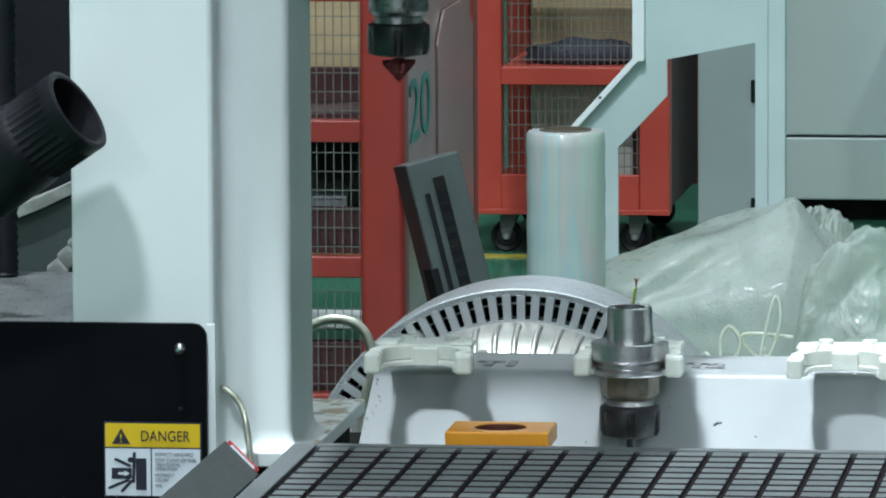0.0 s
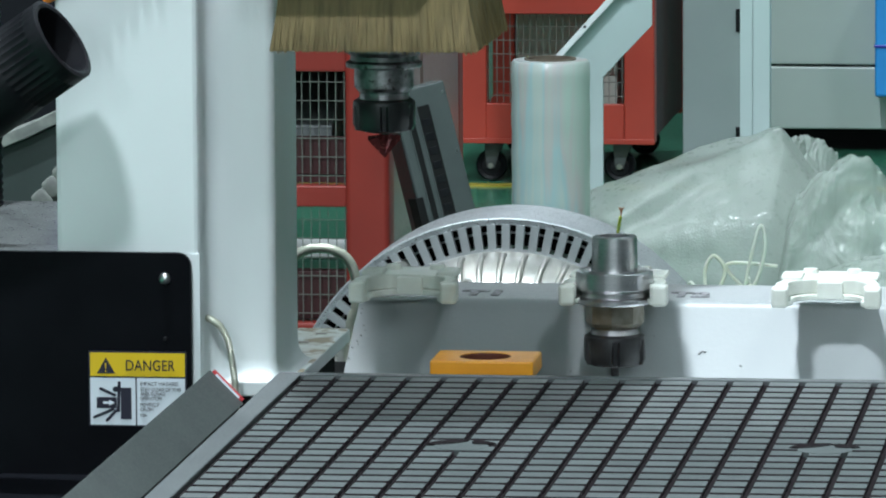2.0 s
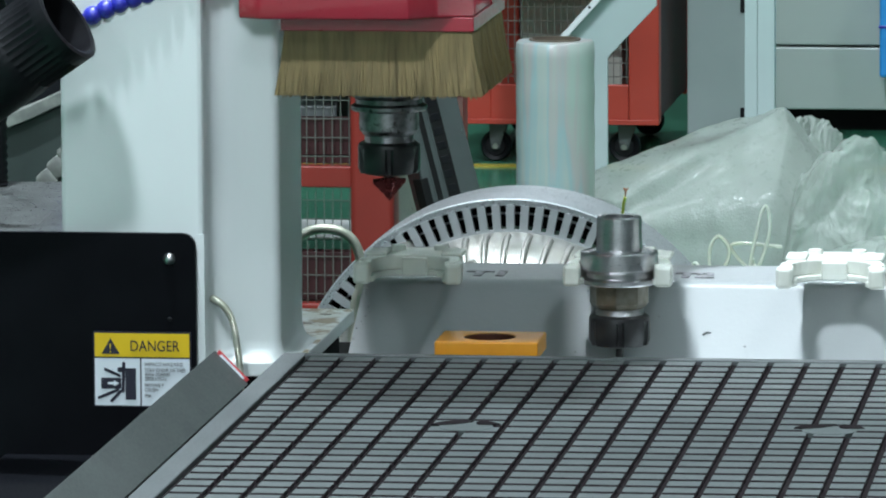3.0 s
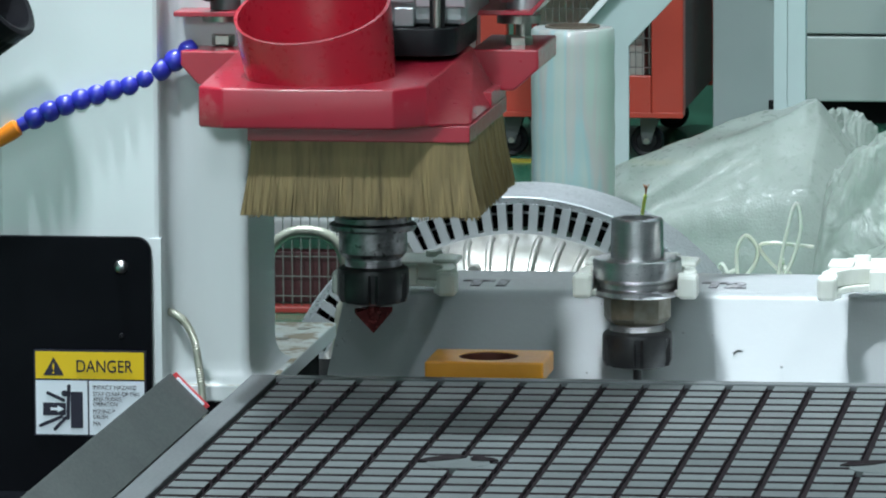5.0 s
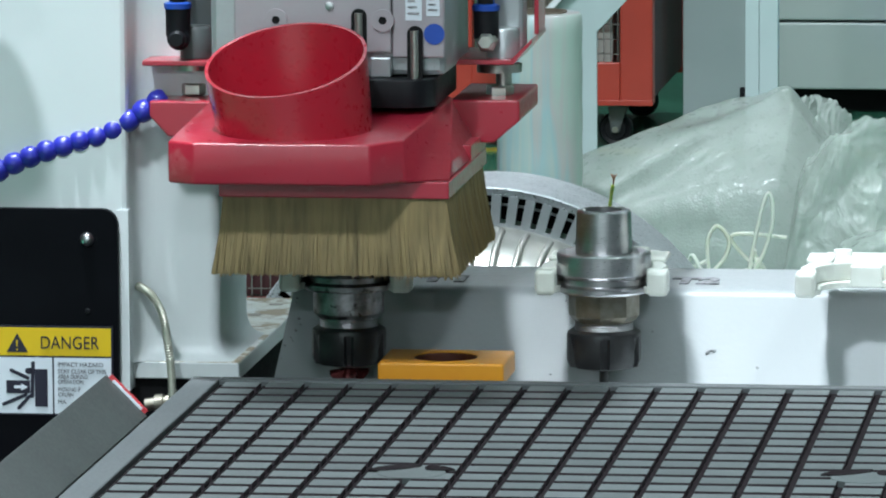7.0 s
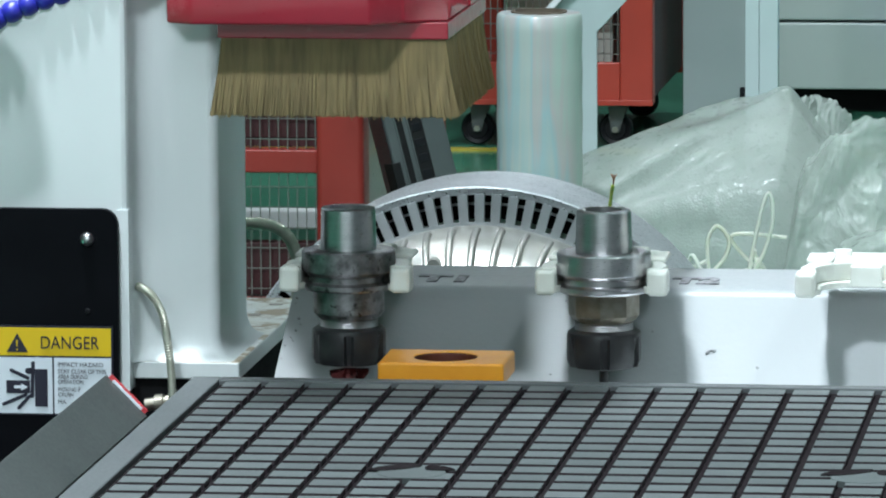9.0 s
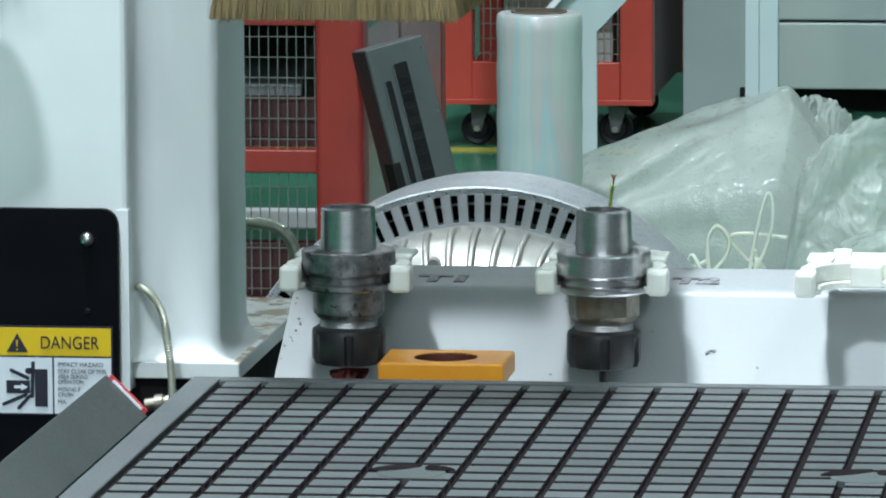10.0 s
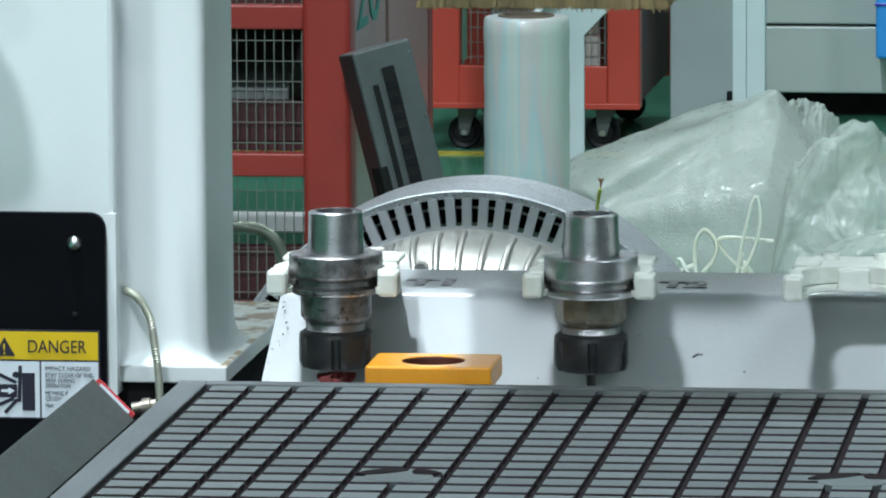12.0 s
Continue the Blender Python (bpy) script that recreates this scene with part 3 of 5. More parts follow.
def sensor():
    ob = thing("tool_sensor_block", "orange painted steel block with a round hole", "sensor block")
    bm = bmesh.new()
    x0, x1, y0, y1, z0, z1 = -0.5895, -0.5055, 4.2, 4.263, 0.842, 0.8565
    cx, cy, r, n = -0.548, 4.231, 0.0205, 48
    rings = []
    for z in (z0, z1):
        inner = [bm.verts.new((cx + r * math.cos(2 * math.pi * k / n), cy + r * math.sin(2 * math.pi * k / n), z)) for k in range(n)]
        outer = []
        for k in range(n):
            c, s = math.cos(2 * math.pi * k / n), math.sin(2 * math.pi * k / n)
            t = min((x1 - cx if c > 0 else x0 - cx) / c if abs(c) > 1e-6 else 9, (y1 - cy if s > 0 else y0 - cy) / s if abs(s) > 1e-6 else 9)
            outer.append(bm.verts.new((cx + t * c, cy + t * s, z)))
        for px in (x0, x1):
            for py in (y0, y1):
                v = min(outer, key=lambda q: (q.co.x - px) ** 2 + (q.co.y - py) ** 2)
                v.co.x, v.co.y = px, py
        rings.append((inner, outer))
    for k in range(n):
        j = (k + 1) % n
        (i0, o0), (i1, o1) = rings
        bm.faces.new((i1[k], i1[j], o1[j], o1[k]))
        bm.faces.new((i0[j], i0[k], o0[k], o0[j]))
        bm.faces.new((o0[k], o0[j], o1[j], o1[k]))
        bm.faces.new((i0[j], i0[k], i1[k], i1[j])).material_index = 1
    body = part("block", bm, (M_ORANGE, M_HOLE), ob)
    bev = body.modifiers.new("edge", "BEVEL")
    bev.width, bev.segments, bev.limit_method, bev.angle_limit = 0.0015, 2, "ANGLE", radians(60)
    part("post", box(-0.58, -0.515, 4.205, 4.258, 0.78, 0.8425), M_VOID, ob, "dark steel post")


bed()
table()
guard()
rack()
for clip_x in (-0.6196, -0.4474, -0.274, -0.1):
    clip(clip_x)
sensor()
HOLDER_A = holder(-0.6196, 4.2782, True, "v")
holder(-0.4474, 4.2782, False, "e")


# ---- gantry: side cover, black panel with its sign, column ----
def gantry():
    ob = thing("gantry", "white steel router gantry with a black side panel", "machine gantry")
    yg = 4.346
    part("side_cover", box(-0.9, -0.7825, yg + 0.004, yg + 0.3, 0.86, 1.9, 0.004), M_WHITE, ob, "plain white enamelled cover")
    bm = prism([(-0.79, 0.812), (-0.7821, 0.812), (-0.7821, 0.937), (-0.79, 0.937)], "y", yg + 0.0032, yg + 0.3)
    part("cover_edge", bm, M_WHITE, ob)
    panel = part("side_panel", prism(rounded(-1.35, -0.7885, 0.3, 0.9385, 0.011, "c"), "y", yg - 0.003, yg + 0.003, 0.0006), M_BLACK, ob, "black powder-coated side panel")
    screw = part("screw", lathe([(0.0, -0.0035), (0.0025, -0.0035), (0.0042, -0.0022), (0.005, 0.0), (0.005, 0.001)], 24, "y", Matrix.Translation((-0.8098, yg - 0.003, 0.9175))), M_STEEL, panel, "domed steel screw", 40)
    part("plug", lathe([(0.0, -0.0012), (0.0016, -0.001), (0.002, 0.0)], 14, "y", Matrix.Translation((-0.8098, yg - 0.003, 0.868))), M_RUBBER, panel, "small black plug", 40)
    sign = part("warning_sign", box(-0.8735, -0.7925, yg - 0.0038, yg - 0.003, 0.7955, 0.8575), M_SIGNK, ob, "yellow and white danger sign")
    ys = yg - 0.0038
    part("header", box(-0.8722, -0.7938, ys - 0.0003, ys, 0.8368, 0.8562), M_SIGNY, sign, "yellow header")
    part("picture_field", box(-0.8722, -0.8348, ys - 0.0003, ys, 0.7967, 0.8355), M_SIGNW, sign, "white field with a crush pictogram")
    part("text_field", box(-0.8336, -0.7938, ys - 0.0003, ys, 0.7967, 0.8355), M_SIGNW, sign, "white text field")
    yt = ys - 0.0006
    text("signal_word", "DANGER", 0.0125, M_SIGNK, facing(-0.8425, yt, 0.8418), sign, 0.0002, 0.0405)
    part("alert_triangle", prism([(-0.8665, 0.8392), (-0.8515, 0.8392), (-0.859, 0.8522)], "y", ys - 0.0007, ys - 0.0002), M_SIGNK, sign, "black alert triangle")
    text("exclamation", "!", 0.0105, M_SIGNY, facing(-0.8606, ys - 0.0009, 0.8405), sign, 0.0001)
    for z, words, w in ((0.8295, "IMPACT HAZARD", 0.0315), (0.8247, "STAY CLEAR OF THIS", 0.0335), (0.8211, "AREA DURING", 0.0205), (0.8175, "OPERATION", 0.0175)):
        text("warning_line", words, 0.0042, M_SIGNK, facing(-0.8308, yt, z), sign, 0.0001, w)
    text("warning_line", "MOVING P", 0.0042, M_SIGNK, facing(-0.8308, yt, 0.8122), sign, 0.0001, 0.0155)
    text("warning_line", "CRUSH", 0.0042, M_SIGNK, facing(-0.8308, yt, 0.8085), sign, 0.0001, 0.0105)
    text("warning_line", "MA", 0.0042, M_SIGNK, facing(-0.8308, yt, 0.8035), sign, 0.0001, 0.0055)
    # crush pictogram: plate, block with arrow, limbs
    f = lambda o: prism(o, "y", ys - 0.0007, ys - 0.0002)
    part("pictogram_plate", f([(-0.847, 0.8015), (-0.8382, 0.8015), (-0.8382, 0.8275), (-0.847, 0.8275)]), M_SIGNK, sign)
    part("pictogram_block", f([(-0.867, 0.8105), (-0.8505, 0.8105), (-0.8505, 0.8195), (-0.867, 0.8195)]), M_SIGNK, sign)
    part("pictogram_arrow", prism([(-0.8615, 0.814), (-0.8565, 0.814), (-0.8565, 0.8125), (-0.852, 0.815), (-0.8565, 0.8175), (-0.8565, 0.816), (-0.8615, 0.816)], "y", ys - 0.0009, ys - 0.0003), M_SIGNW, sign)
    for nm, a, b, w in (("pictogram_limb", (-0.8635, 0.8265), (-0.852, 0.8213), 0.0012), ("pictogram_limb", (-0.869, 0.803), (-0.8535, 0.8095), 0.0012), ("pictogram_limb", (-0.8585, 0.8005), (-0.851, 0.8085), 0.0012), ("pictogram_body", (-0.849, 0.8085), (-0.8482, 0.8315), 0.0013), ("pictogram_head", (-0.8515, 0.8262), (-0.8508, 0.8262), 0.0022)):
        d = Vector((b[0] - a[0], b[1] - a[1])).normalized() * w
        ang = math.atan2(d.y, d.x)
        outline = [(b[0] + w * math.cos(ang - math.pi / 2 + math.pi * k / 8), b[1] + w * math.sin(ang - math.pi / 2 + math.pi * k / 8)) for k in range(9)]
        outline += [(a[0] + w * math.cos(ang + math.pi / 2 + math.pi * k / 8), a[1] + w * math.sin(ang + math.pi / 2 + math.pi * k / 8)) for k in range(9)]
        part(nm, f(outline), M_SIGNK, sign)
    # Beam lies out of view, placed to block lamps overhead.
    part("crossbeam", box(-0.9, 2.2, yg + 0.21, yg + 0.5, 1.32, 1.75, 0.01), M_WHITE, ob, "white gantry crossbeam")
    # column: square post with eased corners, run into the cover by a hollow fillet
    x0, x1, yf, y1 = -0.7824, -0.7245, yg + 0.032, yg + 0.152

    def column_outline(grow):
        hollow, ease = 0.015, 0.0075
        out = [(x0 + hollow - hollow * math.cos(radians(15 * k)), yf - grow - hollow + hollow * math.sin(radians(15 * k))) for k in range(7)]
        out += [(x1 + grow - ease + ease * math.sin(radians(15 * k)), yf - grow + ease - ease * math.cos(radians(15 * k))) for k in range(7)]
        return out + [(x1 + grow, y1 + grow), (x0, y1 + grow)]

    bm = bmesh.new()
    rows = []
    for z, grow in ((0.8305, 0.011), (0.8325, 0.0065), (0.836, 0.003), (0.841, 0.001), (0.848, 0.0), (1.9, 0.0)):
        rows.append([bm.verts.new((u, v, z)) for u, v in column_outline(grow)])
    for a, b in zip(rows, rows[1:]):
        for k in range(len(a)):
            bm.faces.new((a[k], a[(k + 1) % len(a)], b[(k + 1) % len(b)], b[k]))
    bm.faces.new(rows[-1])
    part("column", bm, M_STAIN2, ob, "white column, grimy in its hollow corner", 50)
    foot = part("foot_plate", prism([(-0.7895, yg + 0.018), (-0.7085, yg + 0.018), (-0.7085, yg + 0.345), (-0.7895, yg + 0.345)], "z", 0.8185, 0.8305, 0.0012), [M_STAIN2, M_STAIN], ob, "white foot plate, stained brown on top")
    for f in foot.data.polygons:
        f.material_index = 1 if f.normal.z > 0.9 else 0
    for hx, hy_, r in ((-0.758, 4.395, 0.0045), (-0.728, 4.40, 0.0045), (-0.735, 4.60, 0.005), (-0.728, 4.655, 0.005)):
        part("bolt_hole", lathe([(0.0, 0.0), (r, 0.0), (r, 0.0006), (0.0, 0.0006)], 20, m=Matrix.Translation((hx, hy_, 0.8303))), M_BROWNSTEEL, foot, "rusty bolt recess")
    part("conduit", tube([(-0.7815, 4.375, 0.8815), (-0.774, 4.362, 0.8812), (-0.765, 4.352, 0.876), (-0.7585, 4.349, 0.864), (-0.755, 4.347, 0.845), (-0.7525, 4.345, 0.825), (-0.7512, 4.343, 0.80)], 0.0025, 10, None, 0.22, 22), M_CONDUIT, ob, "thin coiled steel conduit", 60)
    part("cable_gland", lathe([(0.0, -0.0095), (0.0045, -0.0095), (0.0045, -0.003), (0.0062, -0.0025), (0.0062, 0.0035), (0.005, 0.004), (0.005, 0.008), (0.0, 0.008)], 12, m=Matrix.Translation((-0.7625, 4.352, 0.8035)) @ Matrix.Rotation(radians(82), 4, "Y")), M_BROWNSTEEL, ob, "tarnished brass cable gland", 30)
    part("rail_block", box(-0.785, -0.72, 4.37, 4.68, 0.757, 0.8183, 0.002), M_VOID, ob, "dark linear rail carriage")
    return ob


GANTRY = gantry()


def dust_hose():
    ob = thing("dust_hose", "black ribbed dust hose with a threaded cuff", "dust hose")
    axis = Vector((0.62, -0.12, 0.42)).normalized()
    end = Vector((-0.873, 4.246, 1.122))
    q = axis.to_track_quat("Z", "Y").to_matrix().to_4x4()
    m = Matrix.Translation(end) @ q
    cuff = bmesh.new()
    n = 108
    prof = [(0.030, -0.07), (0.030, -0.001), (0.0325, 0.0), (0.036, -0.001), (0.036, -0.012), (0.0345, -0.014), (0.0345, -0.045), (0.036, -0.047), (0.037, -0.055), (0.037, -0.105), (0.034, -0.11), (0.0, -0.11)]
    lathe(prof, n, bm=cuff)
    for k, v in enumerate(cuff.verts):
        r = math.hypot(v.co.x, v.co.y)
        if -0.046 < v.co.z < -0.013 and (int(round(math.degrees(math.atan2(v.co.y, v.co.x)) / 360 * n)) % 3 == 0):
            v.co.x *= 1.045
            v.co.y *= 1.045
    part("cuff", cuff, M_RUBBER, ob, "ribbed black plastic cuff", 35, m)
    tail = end - axis * 0.1
    pts = [tail, tail - axis * 0.04, tail + Vector((-0.06, 0.02, -0.06)), tail + Vector((-0.085, 0.04, -0.16)), tail + Vector((-0.09, 0.06, -0.4)), tail + Vector((-0.09, 0.06, -0.75))]
    part("hose", tube(pts, 0.034, 24, None, 0.07, 16), M_RUBBER, ob, "corrugated black hose", 60)
    return ob


HOSE = dust_hose()


# ---- spindle head with its red dust hood ----
def head():
    ob = thing("spindle_head", "router spindle head with a red dust hood and bristle skirt", "spindle head")
    Y = 4.14
    # hood: a folded tray, front corners cut off, top rising a little to the back
    top = [(-0.7195, Y + 0.010), (-0.702, Y), (-0.585, Y), (-0.5655, Y + 0.02), (-0.558, Y + 0.2), (-0.558, Y + 0.205), (-0.7195, Y + 0.205)]
    low = top[:4] + [(-0.538, Y + 0.04), (-0.538, Y + 0.205), (-0.7195, Y + 0.205)]
    bm = bmesh.new()
    lo = [bm.verts.new((x, y, 0.9795)) for x, y in low]
    hi = [bm.verts.new((x, y, 1.007 + 0.05 * (y - Y))) for x, y in top]
    bm.faces.new(lo)
    bm.faces.new(hi)
    for k in range(len(top)):
        bm.faces.new((lo[k], lo[(k + 1) % len(top)], hi[(k + 1) % len(top)], hi[k]))
    bmesh.ops.recalc_face_normals(bm, faces=bm.faces)
    bmesh.ops.bevel(bm, geom=list(bm.edges), offset=0.002, segments=3, affect="EDGES", profile=0.5)
    part("hood", bm, M_RED, ob, "glossy red folded hood", 40)
    part("brush_frame", prism([(-0.6895, 4.17), (-0.5375, 4.17), (-0.5375, 4.372), (-0.6895, 4.372)], "z", 0.968, 0.9792, 0.0008), M_RED, ob, "red brush strip holder")
    part("frame_riser", box(-0.556, -0.5378, 4.29, 4.371, 0.9793, 0.99, 0.0006), M_RED, ob, "red riser under the wing")
    part("wing", prism([(-0.5585, 0.986), (-0.5285, 0.986), (-0.511, 1.001), (-0.511, 1.015), (-0.5585, 1.015)], "y", Y + 0.2, Y + 0.31, 0.0014), M_RED, ob, "red bracket wing")
    part("wing", prism([(-0.765, 1.002), (-0.752, 0.988), (-0.7195, 0.988), (-0.7195, 1.0125), (-0.765, 1.0125)], "y", Y + 0.2, Y + 0.31, 0.0014), M_RED, ob, "red bracket wing")
    # pipe for the extraction hose, cut on the slant
    bm = bmesh.new()
    n = 56
    cx, cy = -0.643, 4.2005
    rings = []
    for r, base in ((0.0535, True), (0.0535, False), (0.0512, False), (0.0512, True)):
        ring = []
        for k in range(n):
            a = 2 * math.pi * k / n
            c, s = math.cos(a), math.sin(a)
            z = 1.005 if base else 1.0555 + 0.042 * c * 0.1 + r * s * 0.36
            bx = -0.006 if not base else 0.0
            ring.append(bm.verts.new((cx + bx + r * c * (1.0 if not base else 0.955), cy + r * s * (1.0 if not base else 0.98), z)))
        rings.append(ring)
    for a, b in zip(rings, rings[1:]):
        for k in range(n):
            bm.faces.new((a[k], a[(k + 1) % n], b[(k + 1) % n], b[k]))
    part("dust_port", bm, M_REDIN, ob, "red round extraction pipe, open on top", 40)
    # bristles: many thin tufts round the frame, splayed a little
    rnd = random.Random(7)
    bm = bmesh.new()

    def tuft(x, y, ox, oy):
        w = rnd.uniform(0.00035, 0.0007)
        l = rnd.uniform(0.0505, 0.0525)
        if rnd.random() < 0.03:
            l += 0.002
        tx, ty = ox + rnd.gauss(0, 0.0008), oy + rnd.gauss(0, 0.001)
        vs = []
        for t, k in ((0.0, 1.0), (0.5, 1.0), (1.0, 0.5)):
            for sx, sy in ((-1, -1), (1, -1), (1, 1), (-1, 1)):
                vs.append(bm.verts.new((x + tx * t ** 1.4 + sx * w * k, y + ty * t ** 1.4 + sy * w * k, 0.9695 - l * t)))
        for r in (0, 4):
            for k in range(4):
                bm.faces.new((vs[r + k], vs[r + (k + 1) % 4], vs[r + 4 + (k + 1) % 4], vs[r + 4 + k]))
        bm.faces.new(vs[8:12])

    bx0, bx1, by0, by1 = -0.6865, -0.5405, 4.173, 4.369
    for row in range(6):
        for k in range(460):
            u = (k + rnd.random()) / 460
            x = bx0 + (bx1 - bx0) * u
            clump = 0.0009 * math.sin(u * 61) + 0.0006 * math.sin(u * 143)
            tuft(x, by0 + row * 0.0015, (u - 0.42) * 0.011 + clump, -0.007 + row * 0.001)
            if row < 2:
                tuft(x, by1 - row * 0.0022, (u - 0.42) * 0.011 + clump, 0.007)
        for k in range(520):
            u = (k + rnd.random()) / 520
            y = by0 + (by1 - by0) * u
            clump = 0.0018 * math.sin(u * 55 + row)
            tuft(bx1 - row * 0.0015, y, 0.008 - row * 0.001, (u - 0.5) * 0.014 + clump)
            if row < 2:
                tuft(bx0 + row * 0.0022, y, -0.006, (u - 0.5) * 0.014 + clump)
    tagged(part("bristles", bm, M_BRISTLE, ob, "dense straw-coloured bristle skirt"), kind="stuff")
    part("spindle_nose", lathe([(0.0, 0.926), (0.029, 0.926), (0.033, 0.932), (0.036, 0.95), (0.05, 0.965), (0.05, 1.0), (0.0, 1.0)], 48, m=Matrix.Translation((-0.6196, 4.2782, 0))), M_STEEL, ob, "steel spindle nose", 40)
    part("spindle_flange", prism(rounded(-0.628, -0.559, 4.259, 4.4, 0.02, "abcd", 6), "z", 1.0175, 1.0365, 0.0015), M_RUBBER, ob, "black spindle flange", 40)
    # spindle body: block with slots, screws and a sticker
    yb = 4.276
    part("spindle_body", box(-0.712, -0.5535, yb + 0.003, yb + 0.13, 1.0375, 1.36, 0.004), M_ALU, ob, "aluminium spindle housing")
    part("end_plate", prism([(-0.695, 1.041), (-0.6275, 1.041), (-0.6275, 1.0535), (-0.589, 1.0535), (-0.589, 1.36), (-0.695, 1.36)], "y", yb - 0.004, yb + 0.004, 0.0012), M_PINKALU, ob, "pinkish anodised end plate")
    part("end_plate", prism([(-0.5885, 1.05), (-0.5535, 1.05), (-0.5535, 1.36), (-0.5885, 1.36)], "y", yb - 0.002, yb + 0.004, 0.0012), M_PINKALU, ob, "pale end plate with stickers")
    part("foot", box(-0.603, -0.589, yb - 0.006, yb + 0.004, 1.037, 1.0505, 0.001), M_ALU, ob, "small aluminium foot")
    for sx, sz in ((-0.5945, 1.075), (-0.6665, 1.075)):
        sc = part("socket_screw", lathe([(0.0028, 0.001), (0.0028, -0.0012), (0.0075, -0.0012), (0.0078, 0.0)], 28, "y", Matrix.Translation((sx, yb - 0.0042, sz))), M_PINKALU, ob, "recessed socket screw", 40)
        part("socket", lathe([(0.0, 0.0), (0.0029, -0.0006), (0.0029, 0.001)], 6, "y", Matrix.Translation((sx, yb - 0.0048, sz))), M_VOID, sc)
    part("set_screw", lathe([(0.0, -0.002), (0.0028, -0.0015), (0.003, 0.0)], 20, "y", Matrix.Translation((-0.6303, yb - 0.004, 1.0845))), M_STEEL, ob, "", 40)
    for sx, sw, z0, z1 in ((-0.6105, 0.0052, 1.066, 1.083), (-0.573, 0.0052, 1.046, 1.0715)):
        # No slot is cut: a near-black plate carries its shade.
        part("slot", prism(rounded(sx - sw, sx + sw, z0 - 0.01, z1, sw * 0.98, "cd"), "y", yb - 0.0048, yb - 0.002), M_VOID, ob, "dark plate for the shade in an end plate slot")
        part("slot_rod", lathe([(0.0, z0 - 0.012), (0.0028, z0 - 0.012), (0.0028, z1 - 0.003), (0.0, z1 - 0.003)], 14, m=Matrix.Translation((sx, yb - 0.006, 0))), M_ZINC, ob, "bright rod in the slot", 40)
    part("round_sticker", lathe([(0.0, -0.0006), (0.007, -0.0006), (0.007, 0.0)], 28, "y", Matrix.Translation((-0.5602, yb - 0.0022, 1.066))), M_COLLAR, ob, "round blue sticker")
    for k, (sx, sz, w, h) in enumerate(((-0.574, 1.083, 0.011, 0.016), (-0.561, 1.085, 0.009, 0.014))):
        st = part("sticker", box(sx - w / 2, sx + w / 2, yb - 0.0026, yb - 0.002, sz - h / 2, sz + h / 2), M_SIGNW, ob, "small white sticker")
        for r in range(3):
            part("print_bar", box(sx - w * 0.35, sx + w * (0.1 + 0.12 * r), yb - 0.003, yb - 0.0026, sz + h * (0.28 - 0.26 * r), sz + h * (0.36 - 0.26 * r)), M_INK, st)
    part("motor_case", box(-0.72, -0.55, yb + 0.02, yb + 0.16, 1.12, 1.5, 0.006), M_ALU, ob, "finned aluminium motor case")
    part("slide_plate", box(-0.72, -0.56, 4.437, 4.47, 1.1, 1.55, 0.004), M_WHITE, ob, "white slide plate")
    # lift cylinders on the wings
    for cx, side in ((-0.7445, -1), (-0.533, 1)):
        part("cylinder_bracket", prism([(cx - 0.026, 1.036), (cx + 0.026, 1.036), (cx + 0.026, 1.0395), (cx - 0.026, 1.0395)] if side < 0 else [(cx - 0.027, 1.0385), (cx + 0.017, 1.0385), (cx + 0.030, 1.0535), (cx + 0.030, 1.0565), (cx + 0.0155, 1.042), (cx - 0.027, 1.042)], "y", 4.345, 4.43, 0.0006), M_RED, ob, "red folded bracket shelf")
        if side > 0:
            part("bracket_cheek", prism([(4.35, 1.04), (4.43, 1.04), (4.43, 1.16), (4.35, 1.16)], "x", cx - 0.0275, cx - 0.0245, 0.0006), M_RED, ob, "red bracket cheek")
            part("bracket_cheek", prism([(4.39, 1.055), (4.43, 1.055), (4.43, 1.16), (4.39, 1.16)], "x", cx + 0.0265, cx + 0.0295, 0.0006), M_RED, ob, "red bracket cheek")
        else:
            part("bracket_cheek", prism([(4.36, 1.037), (4.43, 1.037), (4.43, 1.2), (4.37, 1.2)], "x", cx + 0.0215, cx + 0.0245, 0.0006), M_RED, ob, "red bracket cheek")
        part("cylinder", box(cx - 0.001, cx + 0.021, 4.372, 4.398, 1.042, 1.2, 0.003), M_BOXGREY if side < 0 else M_ALU, ob, "pneumatic lift cylinder")
        part("cylinder_end", lathe([(0.0, 1.04), (0.011, 1.04), (0.0115, 1.06), (0.010, 1.062), (0.0, 1.062)], 24, m=Matrix.Translation((cx + 0.008, 4.366, 0))), M_ALU if side > 0 else M_BOXGREY, ob, "round cylinder end cap", 40)
        fit = part("air_fitting", lathe([(0.0, 1.056), (0.0085, 1.056), (0.0085, 1.070), (0.0088, 1.075), (0.0, 1.075)], 24, m=Matrix.Translation((cx - 0.002, 4.352, 0))), M_RUBBER, ob, "black push-in air fitting", 40)
        part("collar", lathe([(0.0, 1.075), (0.0095, 1.075), (0.0095, 1.0785), (0.006, 1.0795), (0.006, 1.098), (0.0, 1.098)], 24, m=Matrix.Translation((cx - 0.002, 4.352, 0))), M_COLLAR, fit, "blue release collar", 40)
        part("air_tube", lathe([(0.0, 1.0796), (0.0056, 1.0796), (0.0056, 1.3), (0.0, 1.3)], 16, m=Matrix.Translation((cx - 0.002, 4.351, 0))), M_RUBBER, fit, "black air tube", 40)
